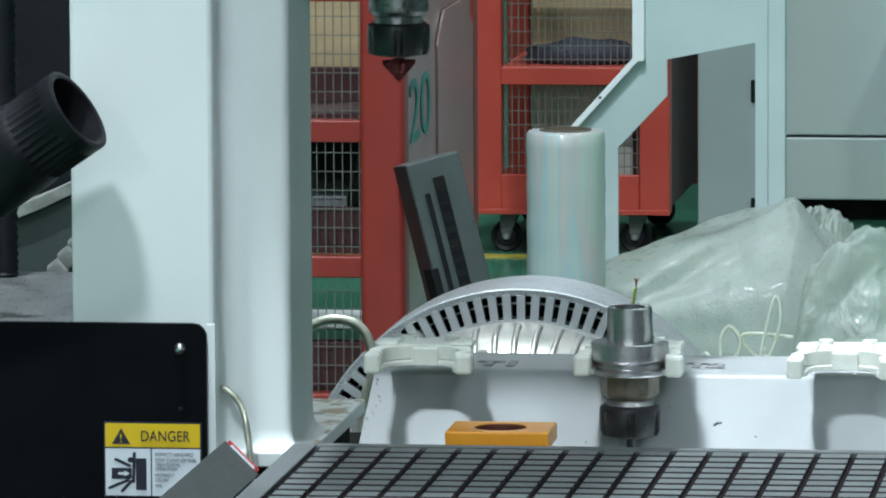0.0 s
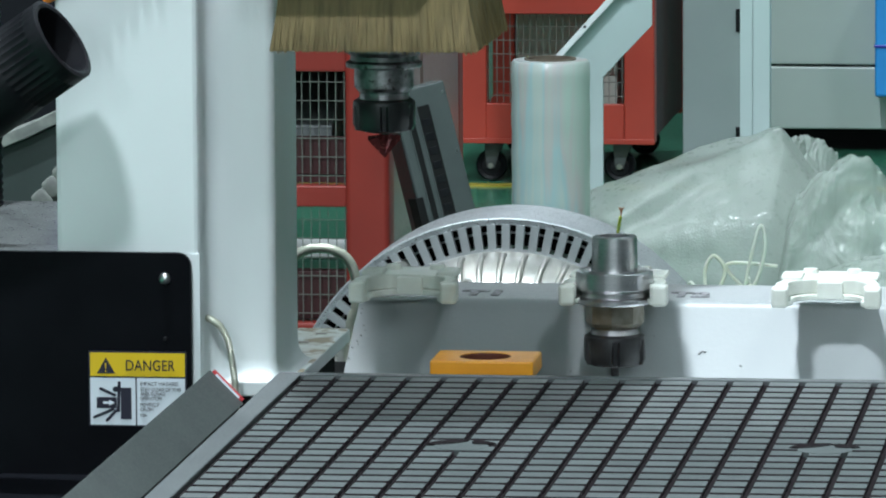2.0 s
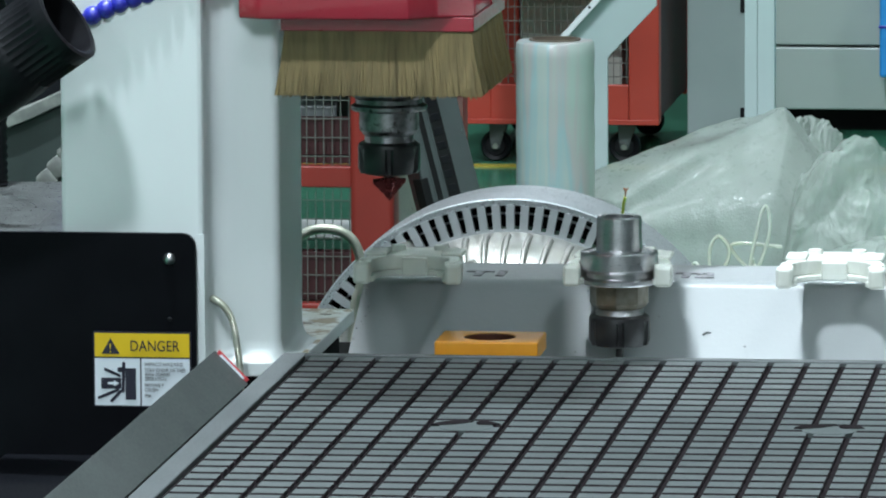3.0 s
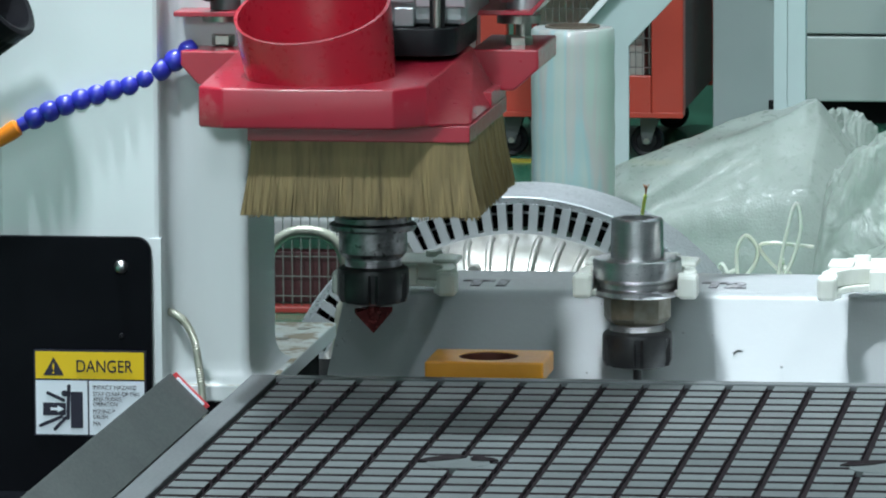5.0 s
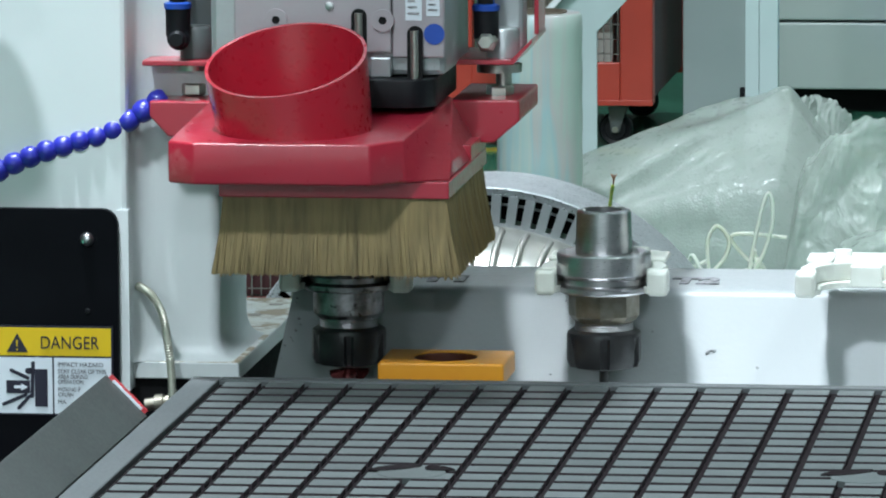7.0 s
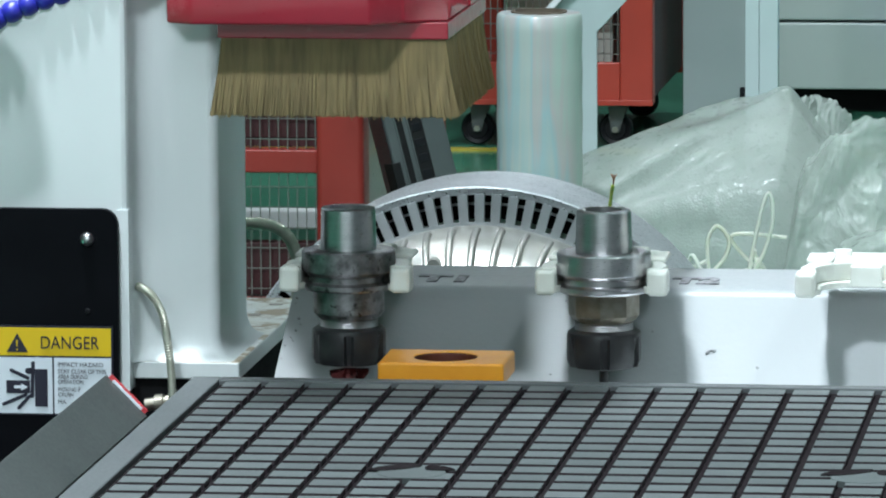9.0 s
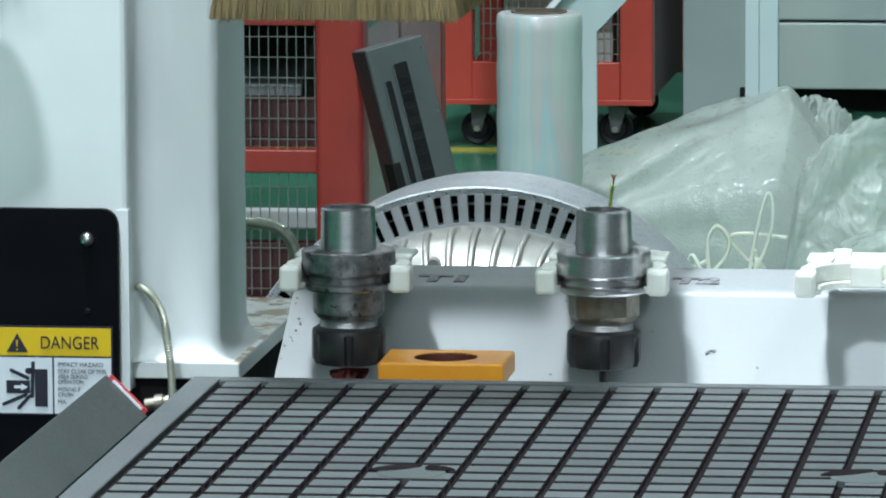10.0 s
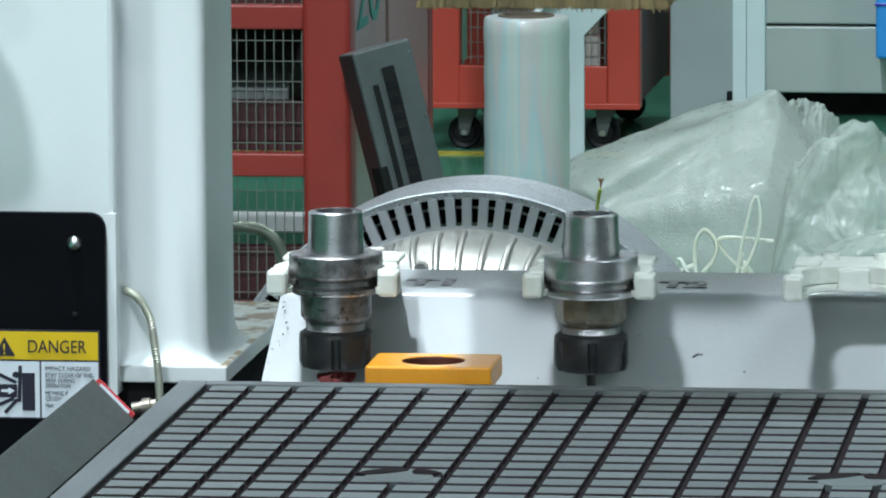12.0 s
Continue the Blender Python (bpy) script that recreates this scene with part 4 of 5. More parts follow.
        part("banjo_bolt", lathe([(0.0, -0.008), (0.0045, -0.008), (0.006, -0.006), (0.006, 0.0), (0.008, 0.002)], 6 if side > 0 else 18, "y", Matrix.Translation((cx - 0.001, 4.345, 1.0545))), M_ZINC if side > 0 else M_RUBBER, ob, "", 30)
        part("piston_rod", lathe([(0.0, 1.01), (0.0055, 1.01), (0.0055, 1.036), (0.0, 1.036)], 18, m=Matrix.Translation((cx + 0.006, 4.385, 0))), M_ZINC, ob, "steel piston rod", 40)
        part("washer", lathe([(0.0, 1.030), (0.0155, 1.030), (0.0155, 1.0355), (0.0, 1.0355)], 30, m=Matrix.Translation((cx + 0.003, 4.385, 0))), M_ZINC, ob, "thick grey washer", 40)
        part("hex_nut", lathe([(0.0, 1.013), (0.0085, 1.013), (0.0095, 1.014), (0.0095, 1.02), (0.0085, 1.021), (0.0, 1.021)], 6, m=Matrix.Translation((cx + 0.004, 4.38, 0))), M_ZINC, ob, "hex nut", 25)
    # jointed coolant hose
    pts = [(-0.762, 4.358, 1.0105), (-0.778, 4.356, 0.9995), (-0.7915, 4.355, 0.9915), (-0.804, 4.354, 0.986), (-0.8165, 4.353, 0.983), (-0.829, 4.353, 0.979), (-0.841, 4.352, 0.9755), (-0.8525, 4.352, 0.971), (-0.8635, 4.351, 0.9665), (-0.874, 4.351, 0.9615), (-0.883, 4.35, 0.957)]
    hose = part("coolant_hose", tube(pts, 0.005, 12), M_BLUE, ob, "jointed blue coolant hose", 40)
    way = [Vector(p) for p in pts]
    total = sum((b - a).length for a, b in zip(way, way[1:]))
    count = 11
    for k in range(count):
        left = total * k / count
        for a, b in zip(way, way[1:]):
            if left <= (b - a).length:
                break
            left -= (b - a).length
        d = (b - a).normalized()
        m = Matrix.Translation(a + d * left) @ d.to_track_quat("Z", "Y").to_matrix().to_4x4()
        part("hose_joint", lathe([(0.0, -0.0072), (0.005, -0.0066), (0.0068, -0.0045), (0.0078, -0.001), (0.0078, 0.0015), (0.0068, 0.0045), (0.005, 0.0062), (0.0, 0.0068)], 20), M_BLUE, hose, "", 50, m)
    d = Vector((-0.014, 0, -0.0095))
    m = Matrix.Translation(pts[-1]) @ d.to_track_quat("Z", "Y").to_matrix().to_4x4()
    part("nozzle", lathe([(0.0035, 0.0), (0.0062, 0.002), (0.0064, 0.008), (0.004, 0.03), (0.002, 0.03), (0.0, 0.028)], 24), M_NOZZLE, hose, "orange tapered nozzle", 50, m)
    return ob


HEAD = head()


def carriage():
    """The saddle on the beam, out of view: a back plate, with a side bar and a cover over the spindle added to shade
    the rack.
    """
    ob = thing("cross_saddle", "unseen white saddle on the gantry beam, shading the rack", "machine saddle")
    part("back_plate", box(-0.785, -0.466, 4.505, 4.554, 1.26, 1.95, 0.003), M_WHITE, ob)
    part("shade_bar", box(-0.5, -0.466, 4.22, 4.5045, 1.26, 1.33, 0.003), M_WHITE, ob)
    part("shade_cover", box(-0.785, -0.585, 4.0, 4.554, 1.9505, 2.0, 0.003), M_WHITE, ob)
    return ob


CARRIAGE = carriage()


# ---- blower behind the rack ----
def blower():
    ob = thing("ring_blower", "cast aluminium ring blower with a slotted guard ring", "blower")
    cx, cy, cz = -0.715, 5.76, 0.5485
    at = Matrix.Translation((cx, cy, cz))
    cover = part("guard_ring", lathe([(0.229, 0.001), (0.2352, 0.0), (0.2366, 0.0018), (0.2366, 0.12), (0.2335, 0.12), (0.2325, 0.1), (0.229, 0.006)], 120, "y", at, closed=True), M_RIM, ob, "smooth silver guard ring", 35)
    part("inner_ring", lathe([(0.195, 0.0), (0.2042, 0.0), (0.2042, 0.006), (0.195, 0.006)], 120, "y", at, closed=True), M_ALU, ob, "flat inner ring", 35)
    # Added near-black disc gives the slots the fan space's shade.
    part("back_plate", lathe([(0.0000, 0.1), (0.2253, 0.1), (0.2253, 0.11), (0.0000, 0.11)], 96, "y", Matrix.Translation((cx - 0.018, cy, cz - 0.007))), M_VOID, ob, "near-black disc for the shade in the fan space")
    part("mid_ring", lathe([(0.2166, 0.03), (0.2186, 0.03), (0.2186, 0.033), (0.2166, 0.033)], 120, "y", at, closed=True), M_ALU, ob, "bright wire ring behind the slots", 35)
    n = 92
    shared = None
    for k in range(n):
        a = 2 * math.pi * k / n
        if shared is None:
            o = part("guard_bar", box(0.2035, 0.2295, 0.0003, 0.007, -0.0043, 0.0043), M_ALU, cover)
            shared = o.data
        else:
            o = new("guard_bar", shared)
            o.parent = cover
        o.matrix_basis = at @ Matrix.Rotation(-a, 4, "Y")
    part("housing", lathe([(0.2015, 0.05), (0.2015, -0.003), (0.2008, -0.009), (0.199, -0.012), (0.1965, -0.03), (0.187, -0.052), (0.171, -0.068), (0.148, -0.08), (0.121, -0.084), (0.092, -0.08), (0.069, -0.066), (0.0000, -0.06)], 96, "y", at), M_CAST, ob, "bulging cast housing", 40)
    prof = [(0.1985, -0.011), (0.1975, -0.032), (0.189, -0.054), (0.1735, -0.07), (0.151, -0.082)]
    rib = bmesh.new()
    tube([(r, h, 0) for r, h in prof], 0.0032, 8, rib, 0, 3)
    o = part("rib", rib, M_CAST, ob, "", 50)
    shared = o.data
    for k in range(1, 56):
        q = new("rib", shared)
        q.parent = ob
        q.matrix_basis = at @ Matrix.Rotation(-2 * math.pi * k / 56, 4, "Y")
    o.matrix_basis = at
    p = (cx + 0.2105 * math.cos(radians(122)), cy + 0.005, cz + 0.2105 * math.sin(radians(122)))
    part("boss", lathe([(0.0, -0.035), (0.009, -0.035), (0.0105, -0.03), (0.0115, 0.01), (0.0, 0.01)], 24, "y", Matrix.Translation(p)), M_CAST, ob, "cast boss with a screw", 40)
    part("boss_screw", lathe([(0.0, -0.004), (0.0028, -0.004), (0.003, -0.0065), (0.0055, -0.006), (0.0058, 0.0)], 18, "y", Matrix.Translation((p[0], p[1] - 0.035, p[2]))), M_ZINC, ob, "", 40)
    part("ejector_mark", lathe([(0.0, -0.07), (0.006, -0.07), (0.0068, -0.068), (0.0068, 0.0), (0.0, 0.0)], 24, "y", Matrix.Translation((cx - 0.033, cy, cz + 0.173))), M_CAST, ob, "round cast stub between two ribs", 40)
    part("stand", box(cx - 0.16, cx + 0.16, cy - 0.05, cy + 0.16, 0.0, 0.36, 0.006), M_VOID, ob, "dark steel stand")
    w = part("earth_wire", tube([(-0.601, 5.79, 0.745), (-0.597, 5.76, 0.768), (-0.5935, 5.745, 0.784), (-0.592, 5.742, 0.790)], 0.0017, 8, None, 0, 6), M_EARTH, ob, "yellow-green earth wire", 50)
    bm = bmesh.new()
    rnd = random.Random(3)
    for k in range(7):
        tube([(-0.592, 5.742, 0.789), (-0.5915 + rnd.uniform(-0.001, 0.001), 5.742, 0.795), (-0.591 + rnd.uniform(-0.003, 0.003), 5.742 + rnd.uniform(-0.003, 0.003), 0.7985 + rnd.uniform(-0.001, 0.002))], 0.0005, 5, bm)
    part("wire_strands", bm, M_COPPER, w, "frayed bare copper strands")


blower()


def flex_conduit():
    ob = thing("flexible_conduit", "grey corrugated conduit bent behind the column", "cable conduit")
    part("sleeve", tube([(-0.83, 4.95, 0.80), (-0.82, 4.95, 0.836), (-0.805, 4.95, 0.850), (-0.785, 4.95, 0.8525), (-0.768, 4.95, 0.846), (-0.7585, 4.95, 0.83), (-0.757, 4.95, 0.80), (-0.765, 4.95, 0.74), (-0.77, 4.95, 0.4), (-0.77, 4.95, 0.005)], 0.0044, 12, None, 0.12, 14), M_CONDUIT, ob, "", 60)


flex_conduit()


# ---- behind the machine ----
def film_roll():
    ob = thing("film_roll", "upright roll of clear stretch film on a cardboard core", "film roll", (-1.206, 10.52, 0))
    prof = [(0.045, 0.002), (0.069, 0.0), (0.0705, 0.004)] + [(0.0702 + 0.0006 * math.sin(k * 1.7), 0.01 + k * 0.02) for k in range(24)] + [(0.0698, 0.492), (0.066, 0.4965), (0.045, 0.497)]
    bm = lathe(prof, 64)
    for v in bm.verts:
        a = math.atan2(v.co.y, v.co.x)
        k = 1 + 0.006 * math.sin(3 * a + 4 * v.co.z) + 0.004 * math.sin(7 * a)
        v.co.x, v.co.y = v.co.x * k, v.co.y * k
    part("film", bm, M_FILM, ob, "milky clear film with bluish streaks", 40)
    part("core", lathe([(0.041, 0.0), (0.046, 0.0), (0.046, 0.5), (0.041, 0.5)], 48, closed=True), M_CORE, ob, "brown cardboard core", 40)


def stand():
    ob = thing("steel_stand", "pale grey-green bent steel plate stand", "steel stand")
    y = 11.2
    out = [(-1.222, 0.0), (-1.183, 0.0), (-1.183, 0.399), (-1.09, 0.498), (-1.09, 0.567), (-0.924, 0.599), (-0.924, 0.0), (-0.9, 0.0), (-0.9, 0.717), (-1.115, 0.682), (-1.135, 0.69), (-1.135, 0.95), (-1.142, 0.95), (-1.142, 0.566), (-1.258, 0.439), (-1.258, 0.43), (-1.222, 0.405)]
    part("side_plate", prism(out, "y", y, y + 0.012, 0.0012), M_STAND, ob)
    # Strip coloured white for the light it catches; the plate is grey-green.
    part("front_edge", prism([(-1.258, 0.439), (-1.142, 0.566), (-1.131, 0.566), (-1.131, 0.95), (-1.153, 0.95), (-1.153, 0.571), (-1.27, 0.442)], "y", y - 0.03, y + 0.001, 0.001), M_WHITE, ob, "folded edge strip, white for the light on it")
    part("leg", box(-0.8995, -0.867, y - 0.002, y + 0.03, 0.0, 0.95, 0.002), M_STAND, ob, "square steel leg")
    part("shelf", prism([(-1.131, 0.684), (-0.9, 0.7185), (-0.9, 0.724), (-1.131, 0.69)], "y", y + 0.012, y + 0.25, 0.001), M_STAND, ob)
    part("screw_hole", lathe([(0.0, -0.001), (0.0026, -0.001), (0.0026, 0.0)], 14, "y", Matrix.Translation((-1.214, y - 0.03, 0.497))), M_VOID, ob)


def wire_mesh(x0, x1, z0, z1, y, pitch_x, pitch_z, parent, r=0.0009):
    bm = bmesh.new()
    k = x0 + pitch_x / 2
    while k < x1:
        add_box(bm, k - r, k + r, y - r, y + r, z0, z1)
        k += pitch_x
    k = z0 + pitch_z / 2
    while k < z1:
        add_box(bm, x0, x1, y - 3 * r, y - r, k - r, k + r)
        k += pitch_z
    return part("wire_mesh", bm, M_WIRE, parent, "welded galvanised wire mesh")


def castor(parent, x, y, r=0.034):
    body = part("castor", prism([(x - 0.018, 0.083), (x + 0.03, 0.083), (x + 0.03, 0.089), (x - 0.018, 0.089)], "y", y - 0.03, y + 0.03, 0.001), M_BOXGREY, parent, "swivel castor")
    for s in (-1, 1):
        part("fork", prism([(x - 0.014, 0.0835), (x + 0.026, 0.0835), (x + 0.016, 0.055), (x + 0.008, r - 0.006), (x - 0.008, r - 0.006), (x - 0.012, 0.055)], "y", y + s * 0.019 - 0.0015, y + s * 0.019 + 0.0015, 0.0005), M_BOXGREY, body, "grey pressed fork")
    part("wheel", lathe([(0.0, -0.012), (r * 0.6, -0.012), (r * 0.65, -0.008), (r * 0.9, -0.012), (r, -0.007), (r, 0.007), (r * 0.9, 0.012), (0.0, 0.012)], 36, "y", Matrix.Translation((x, y, r))), M_RUBBER, body, "black rubber wheel", 40)
    part("axle", lathe([(0.0, -0.024), (0.006, -0.024), (0.007, -0.0205)], 6, "y", Matrix.Translation((x, y, r))), M_ZINC, body, "", 30)


def cart():
    ob = thing("mesh_cart", "red steel cart with mesh sides on castors", "cart", group="mesh carts")
    y = 12.9
    x0, x1 = -1.68, -1.25
    H = 1.2
    part("post", box(x0 - 0.03, x0 + 0.066, y, y + 0.05, 0.087, H, 0.004), M_CARTRED, ob)
    part("post", box(x1 - 0.066, x1, y, y + 0.05, 0.087, H, 0.004), M_CARTRED, ob)
    for xb in (x0, x1 - 0.05):
        part("post", box(xb, xb + 0.05, y + 0.65, y + 0.7, 0.087, H, 0.004), M_CARTRED, ob)
    part("base_panel", box(x0 + 0.0645, x1 - 0.0665, y + 0.003, y + 0.02, 0.087, 0.173, 0.002), M_CARTRED, ob)
    part("bottom_lip", box(x0, x1, y - 0.004, y + 0.0, 0.087, 0.098, 0.001), M_CARTRED, ob)
    part("floor_tray", box(x0 + 0.01, x1 - 0.01, y + 0.05, y + 0.65, 0.1, 0.13), M_CARTRED, ob)
    part("shelf", box(x0 + 0.0645, x1 - 0.0665, y + 0.004, y + 0.66, 0.367, 0.405, 0.002), M_CARTRED, ob)
    part("top_bar", box(x0 + 0.0645, x1 - 0.0665, y + 0.004, y + 0.04, 0.592, 0.64, 0.002), M_CARTRED, ob)
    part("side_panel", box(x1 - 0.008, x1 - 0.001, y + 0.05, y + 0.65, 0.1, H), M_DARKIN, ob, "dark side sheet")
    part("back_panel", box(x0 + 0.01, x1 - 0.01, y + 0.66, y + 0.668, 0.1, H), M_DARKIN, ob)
    wire_mesh(x0 + 0.064, x1 - 0.066, 0.173, 0.367, y + 0.03, 0.0143, 0.03, ob)
    wire_mesh(x0 + 0.064, x1 - 0.066, 0.405, 0.592, y + 0.03, 0.0143, 0.03, ob)
    for cx in (x0 + 0.07, x1 - 0.08):
        castor(ob, cx, y + 0.06)
        castor(ob, cx, y + 0.6)
    for label, b, mat in (("brown cardboard carton on the cart shelf", (x0 + 0.11, x1 - 0.09, y + 0.2, y + 0.5, 0.4052, 0.72), M_CARD), ("pale carton in the bottom of the cart", (x0 + 0.11, x1 - 0.1, y + 0.2, y + 0.55, 0.1302, 0.35), M_PALE)):
        c = thing("carton", label, "carton", group="cartons in the cart")
        part("carton_body", box(*b, 0.003), mat, c)
    s = thing("sack", "dark limp sack lying on the cart shelf", "sack")
    bm = bmesh.new()
    bmesh.ops.create_icosphere(bm, subdivisions=3, radius=1)
    for v in bm.verts:
        d = noise.noise(v.co * 2.2) * 0.25
        v.co = Vector(((x0 + x1) / 2 + 0.02 + v.co.x * 0.13 * (1 + d), y + 0.12 + v.co.y * 0.06, 0.4052 + max(0, v.co.z + 0.5) * 0.035 * (1 + d)))
    part("sack_body", bm, M_CLOTH, s, smooth=60)


def red_machine():
    ob = thing("mesh_cart", "red mesh cart with painted side doors numbered in teal", "cart", group="mesh carts")
    y, x0, x1, H = 10.54, -2.35, -1.5, 1.25
    part("post", prism(rounded(-1.58, x1, y, y + 0.075, 0.012, "abcd"), "z", 0.0, H), M_CARTRED_SHADE, ob, "stout red corner post", 40)
    part("post", prism(rounded(x0, x0 + 0.06, y, y + 0.06, 0.012, "abcd"), "z", 0.0, H), M_CARTRED_SHADE, ob, "", 40)
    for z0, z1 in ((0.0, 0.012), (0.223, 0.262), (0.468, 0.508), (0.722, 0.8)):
        part("cross_bar", box(x0 + 0.06, -1.58, y + 0.02, y + 0.06, z0, z1, 0.003), M_CARTRED_SHADE, ob, "red cross bar")
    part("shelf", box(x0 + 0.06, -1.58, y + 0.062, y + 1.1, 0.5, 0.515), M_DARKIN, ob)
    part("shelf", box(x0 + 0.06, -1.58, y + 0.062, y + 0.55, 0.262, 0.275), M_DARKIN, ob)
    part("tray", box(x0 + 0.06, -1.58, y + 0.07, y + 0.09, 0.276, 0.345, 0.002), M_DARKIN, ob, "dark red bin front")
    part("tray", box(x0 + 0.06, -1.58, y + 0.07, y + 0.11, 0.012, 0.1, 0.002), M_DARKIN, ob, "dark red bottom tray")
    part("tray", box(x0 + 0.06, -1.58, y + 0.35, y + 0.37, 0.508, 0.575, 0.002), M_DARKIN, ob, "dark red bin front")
    wire_mesh(x0 + 0.06, -1.58, 0.012, 0.223, y + 0.03, 0.0155, 0.034, ob)
    wire_mesh(x0 + 0.06, -1.58, 0.262, 0.468, y + 0.03, 0.0155, 0.034, ob)
    wire_mesh(x0 + 0.06, -1.58, 0.508, 0.722, y + 0.03, 0.0155, 0.034, ob)
    # side: flat panel with two doors
    xs = x1 - 0.012
    part("side_frame", box(xs - 0.03, xs - 0.004, y + 0.08, y + 1.1, 0.12, H), M_CARTSIDE, ob, "faded dull red side sheet")
    for a, b in ((y + 0.1, y + 0.50), (y + 0.54, y + 1.06)):
        d = part("side_door", prism([(a, 0.15), (b, 0.15), (b, 0.6), (b - 0.1, 0.66), (a + 0.1, 0.66), (a, 0.6)], "x", xs - 0.003, xs + 0.003, 0.001), M_CARTSIDE, ob, "faded side door panel")
    part("side_sign", box(xs - 0.002, xs + 0.003, y + 0.12, y + 0.34, 0.74, 0.83), M_GREENNUM, ob, "dark teal plate")
    text("cart_number", "20", 0.18, M_GREENNUM, Matrix.Translation((xs + 0.0045, y + 0.14, 0.455)) @ Matrix.Rotation(radians(90), 4, "Z") @ Matrix.Rotation(radians(90), 4, "X") @ Matrix.Diagonal((1, 0.92, 1, 1)), ob, 0.0006, 0.28)
    for k, (a, b, z0, z1, mat, label) in enumerate(((-1.9, -1.63, 0.5155, 0.71, M_CARD, "brown carton behind the cart mesh"), (-2.2, -1.95, 0.5155, 0.69, M_CARD, "brown carton behind the cart mesh"))):
        c = thing("carton", label, "carton", group="cartons in the cart")
        part("carton_body", box(a, b, y + 0.4, y + 0.8, z0, z1, 0.003), mat, c)
    for a, b in ((-2.1, -1.62),):
        c = thing("parts_bin", "grey sloping parts bin behind the cart mesh", "parts bin")
        part("bin_body", prism([(y + 0.1, 0.2755), (y + 0.33, 0.2755), (y + 0.33, 0.45), (y + 0.3, 0.45), (y + 0.12, 0.36)], "x", a, b, 0.003), M_BOXGREY, c)
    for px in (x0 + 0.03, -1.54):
        part("rear_post", box(px - 0.03, px + 0.03, y + 1.08, y + 1.14, 0.0, H, 0.003), M_CARTRED_SHADE, ob)


def leaning_box():
    ob = thing("switch_casing", "dark grey slotted steel casing leaning on the cart", "casing")
    # local: width along x, thickness along y, height along z
    m = Matrix.Translation((-1.346, 10.48, 0.04)) @ Matrix.Rotation(radians(-14), 4, "Y") @ Matrix.Rotation(radians(28), 4, "Z") @ Matrix.Diagonal((0.88, 0.88, 0.98, 1))
    body = part("casing_body", box(-0.058, 0.058, -0.026, 0.05, 0.0, 0.43, 0.003), [M_BOXGREY], ob, "", None, m)
    part("casing_side", box(-0.0605, -0.058, -0.025, 0.05, 0.0, 0.428, 0.001), M_BOXDARK, body, "near-black casing side")
    for x0, x1, z0, z1 in ((-0.036, -0.024, 0.13, 0.37), (-0.012, 0.014, 0.13, 0.395), (0.034, 0.044, 0.06, 0.19)):
        # Slot depth is only colour, a near-black plate on the face.
        slot = part("slot", prism(rounded(x0, x1, z0, z1, 0.003), "y", -0.0272, -0.025), M_VOID, body, "dark plate for a shaded slot")
        part("slot_edge", box(x0 - 0.0025, x0, -0.0285, -0.0262, z0, z1, 0.0006), M_BOXGREY, slot)
        part("slot_edge", box(x1, x1 + 0.0025, -0.0285, -0.0262, z0, z1, 0.0006), M_BOXGREY, slot)
    for k in range(9):
        part("fuse", box(-0.008, 0.009, -0.0282, -0.0265, 0.145 + k * 0.0265, 0.159 + k * 0.0265, 0.0008), M_RUBBER, body, "black insert in the slot")
    part("slot_foot", box(-0.014, 0.02, -0.03, -0.0262, 0.112, 0.124, 0.001), M_BOXGREY, body)
    part("handle_recess", box(-0.0625, -0.046, -0.0275, 0.02, 0.03, 0.235, 0.0008), M_VOID, body, "dark block for a shaded recess")
    for z in (0.41, 0.3):
        part("screw", lathe([(0.0, -0.0016), (0.002, -0.0016), (0.0026, 0.0)], 12, "y", Matrix.Translation((0.05, -0.026, z))), M_STEEL, body)


def grey_door():
    ob = thing("cabinet_door", "grey steel cabinet door with black hinges", "cabinet door")
    y = 13.2
    part("leaf", box(-1.217, -1.083, y, y + 0.03, 0.03, 1.4, 0.003), M_GREYDOOR, ob)
    part("foot_bar", box(-1.217, -1.083, y + 0.001, y + 0.029, 0.0, 0.031), M_VOID, ob)
    for z in (0.33, 0.07, 0.9):
        part("hinge", box(-1.1, -1.082, y - 0.006, y - 0.0, z - 0.025, z + 0.025, 0.002), M_RUBBER, ob, "black hinge")


def cabinet():
    ob = thing("machine_cabinet", "large pale grey-green machine cabinet", "cabinet")
    y = 13.55
    x0, x1 = -1.055, 1.2
    k = 0.968
    part("plinth", box(x0 + 0.02, x1, y + 0.1, y + 0.9, 0.0, 0.054), M_VOID, ob, "black recessed plinth")
    part("lower_panel", box(x0, x1, y, y + 1.0, 0.055, 0.195, 0.004), M_CABINET, ob)
    part("upper_panel", box(x0, x1, y + 0.003, y + 1.0, 0.2, 0.525, 0.004), M_CABINET, ob)
    part("window_band", box(x0, x1, y + 0.02, y + 1.0, 0.5255, 0.8, 0.002), M_BOXDARK, ob, "dark band above the panels")
    part("top", box(x0, x1, y, y + 1.0, 0.801, 1.7, 0.004), M_CABINET, ob)
    b = thing("blue_case", "bright blue plastic case hung on the cabinet", "plastic case")
    part("case_body", prism([(-0.81, 0.14), (-0.64, 0.14), (-0.64, 0.47), (-0.795, 0.47), (-0.81, 0.44)], "y", y - 0.12, y - 0.001, 0.006), M_BLUEBIN, b)
    part("case_lid", prism([(-0.812, 0.25), (-0.64, 0.25), (-0.64, 0.256), (-0.812, 0.256)], "y", y - 0.123, y - 0.002, 0.001), M_BLUE, b)


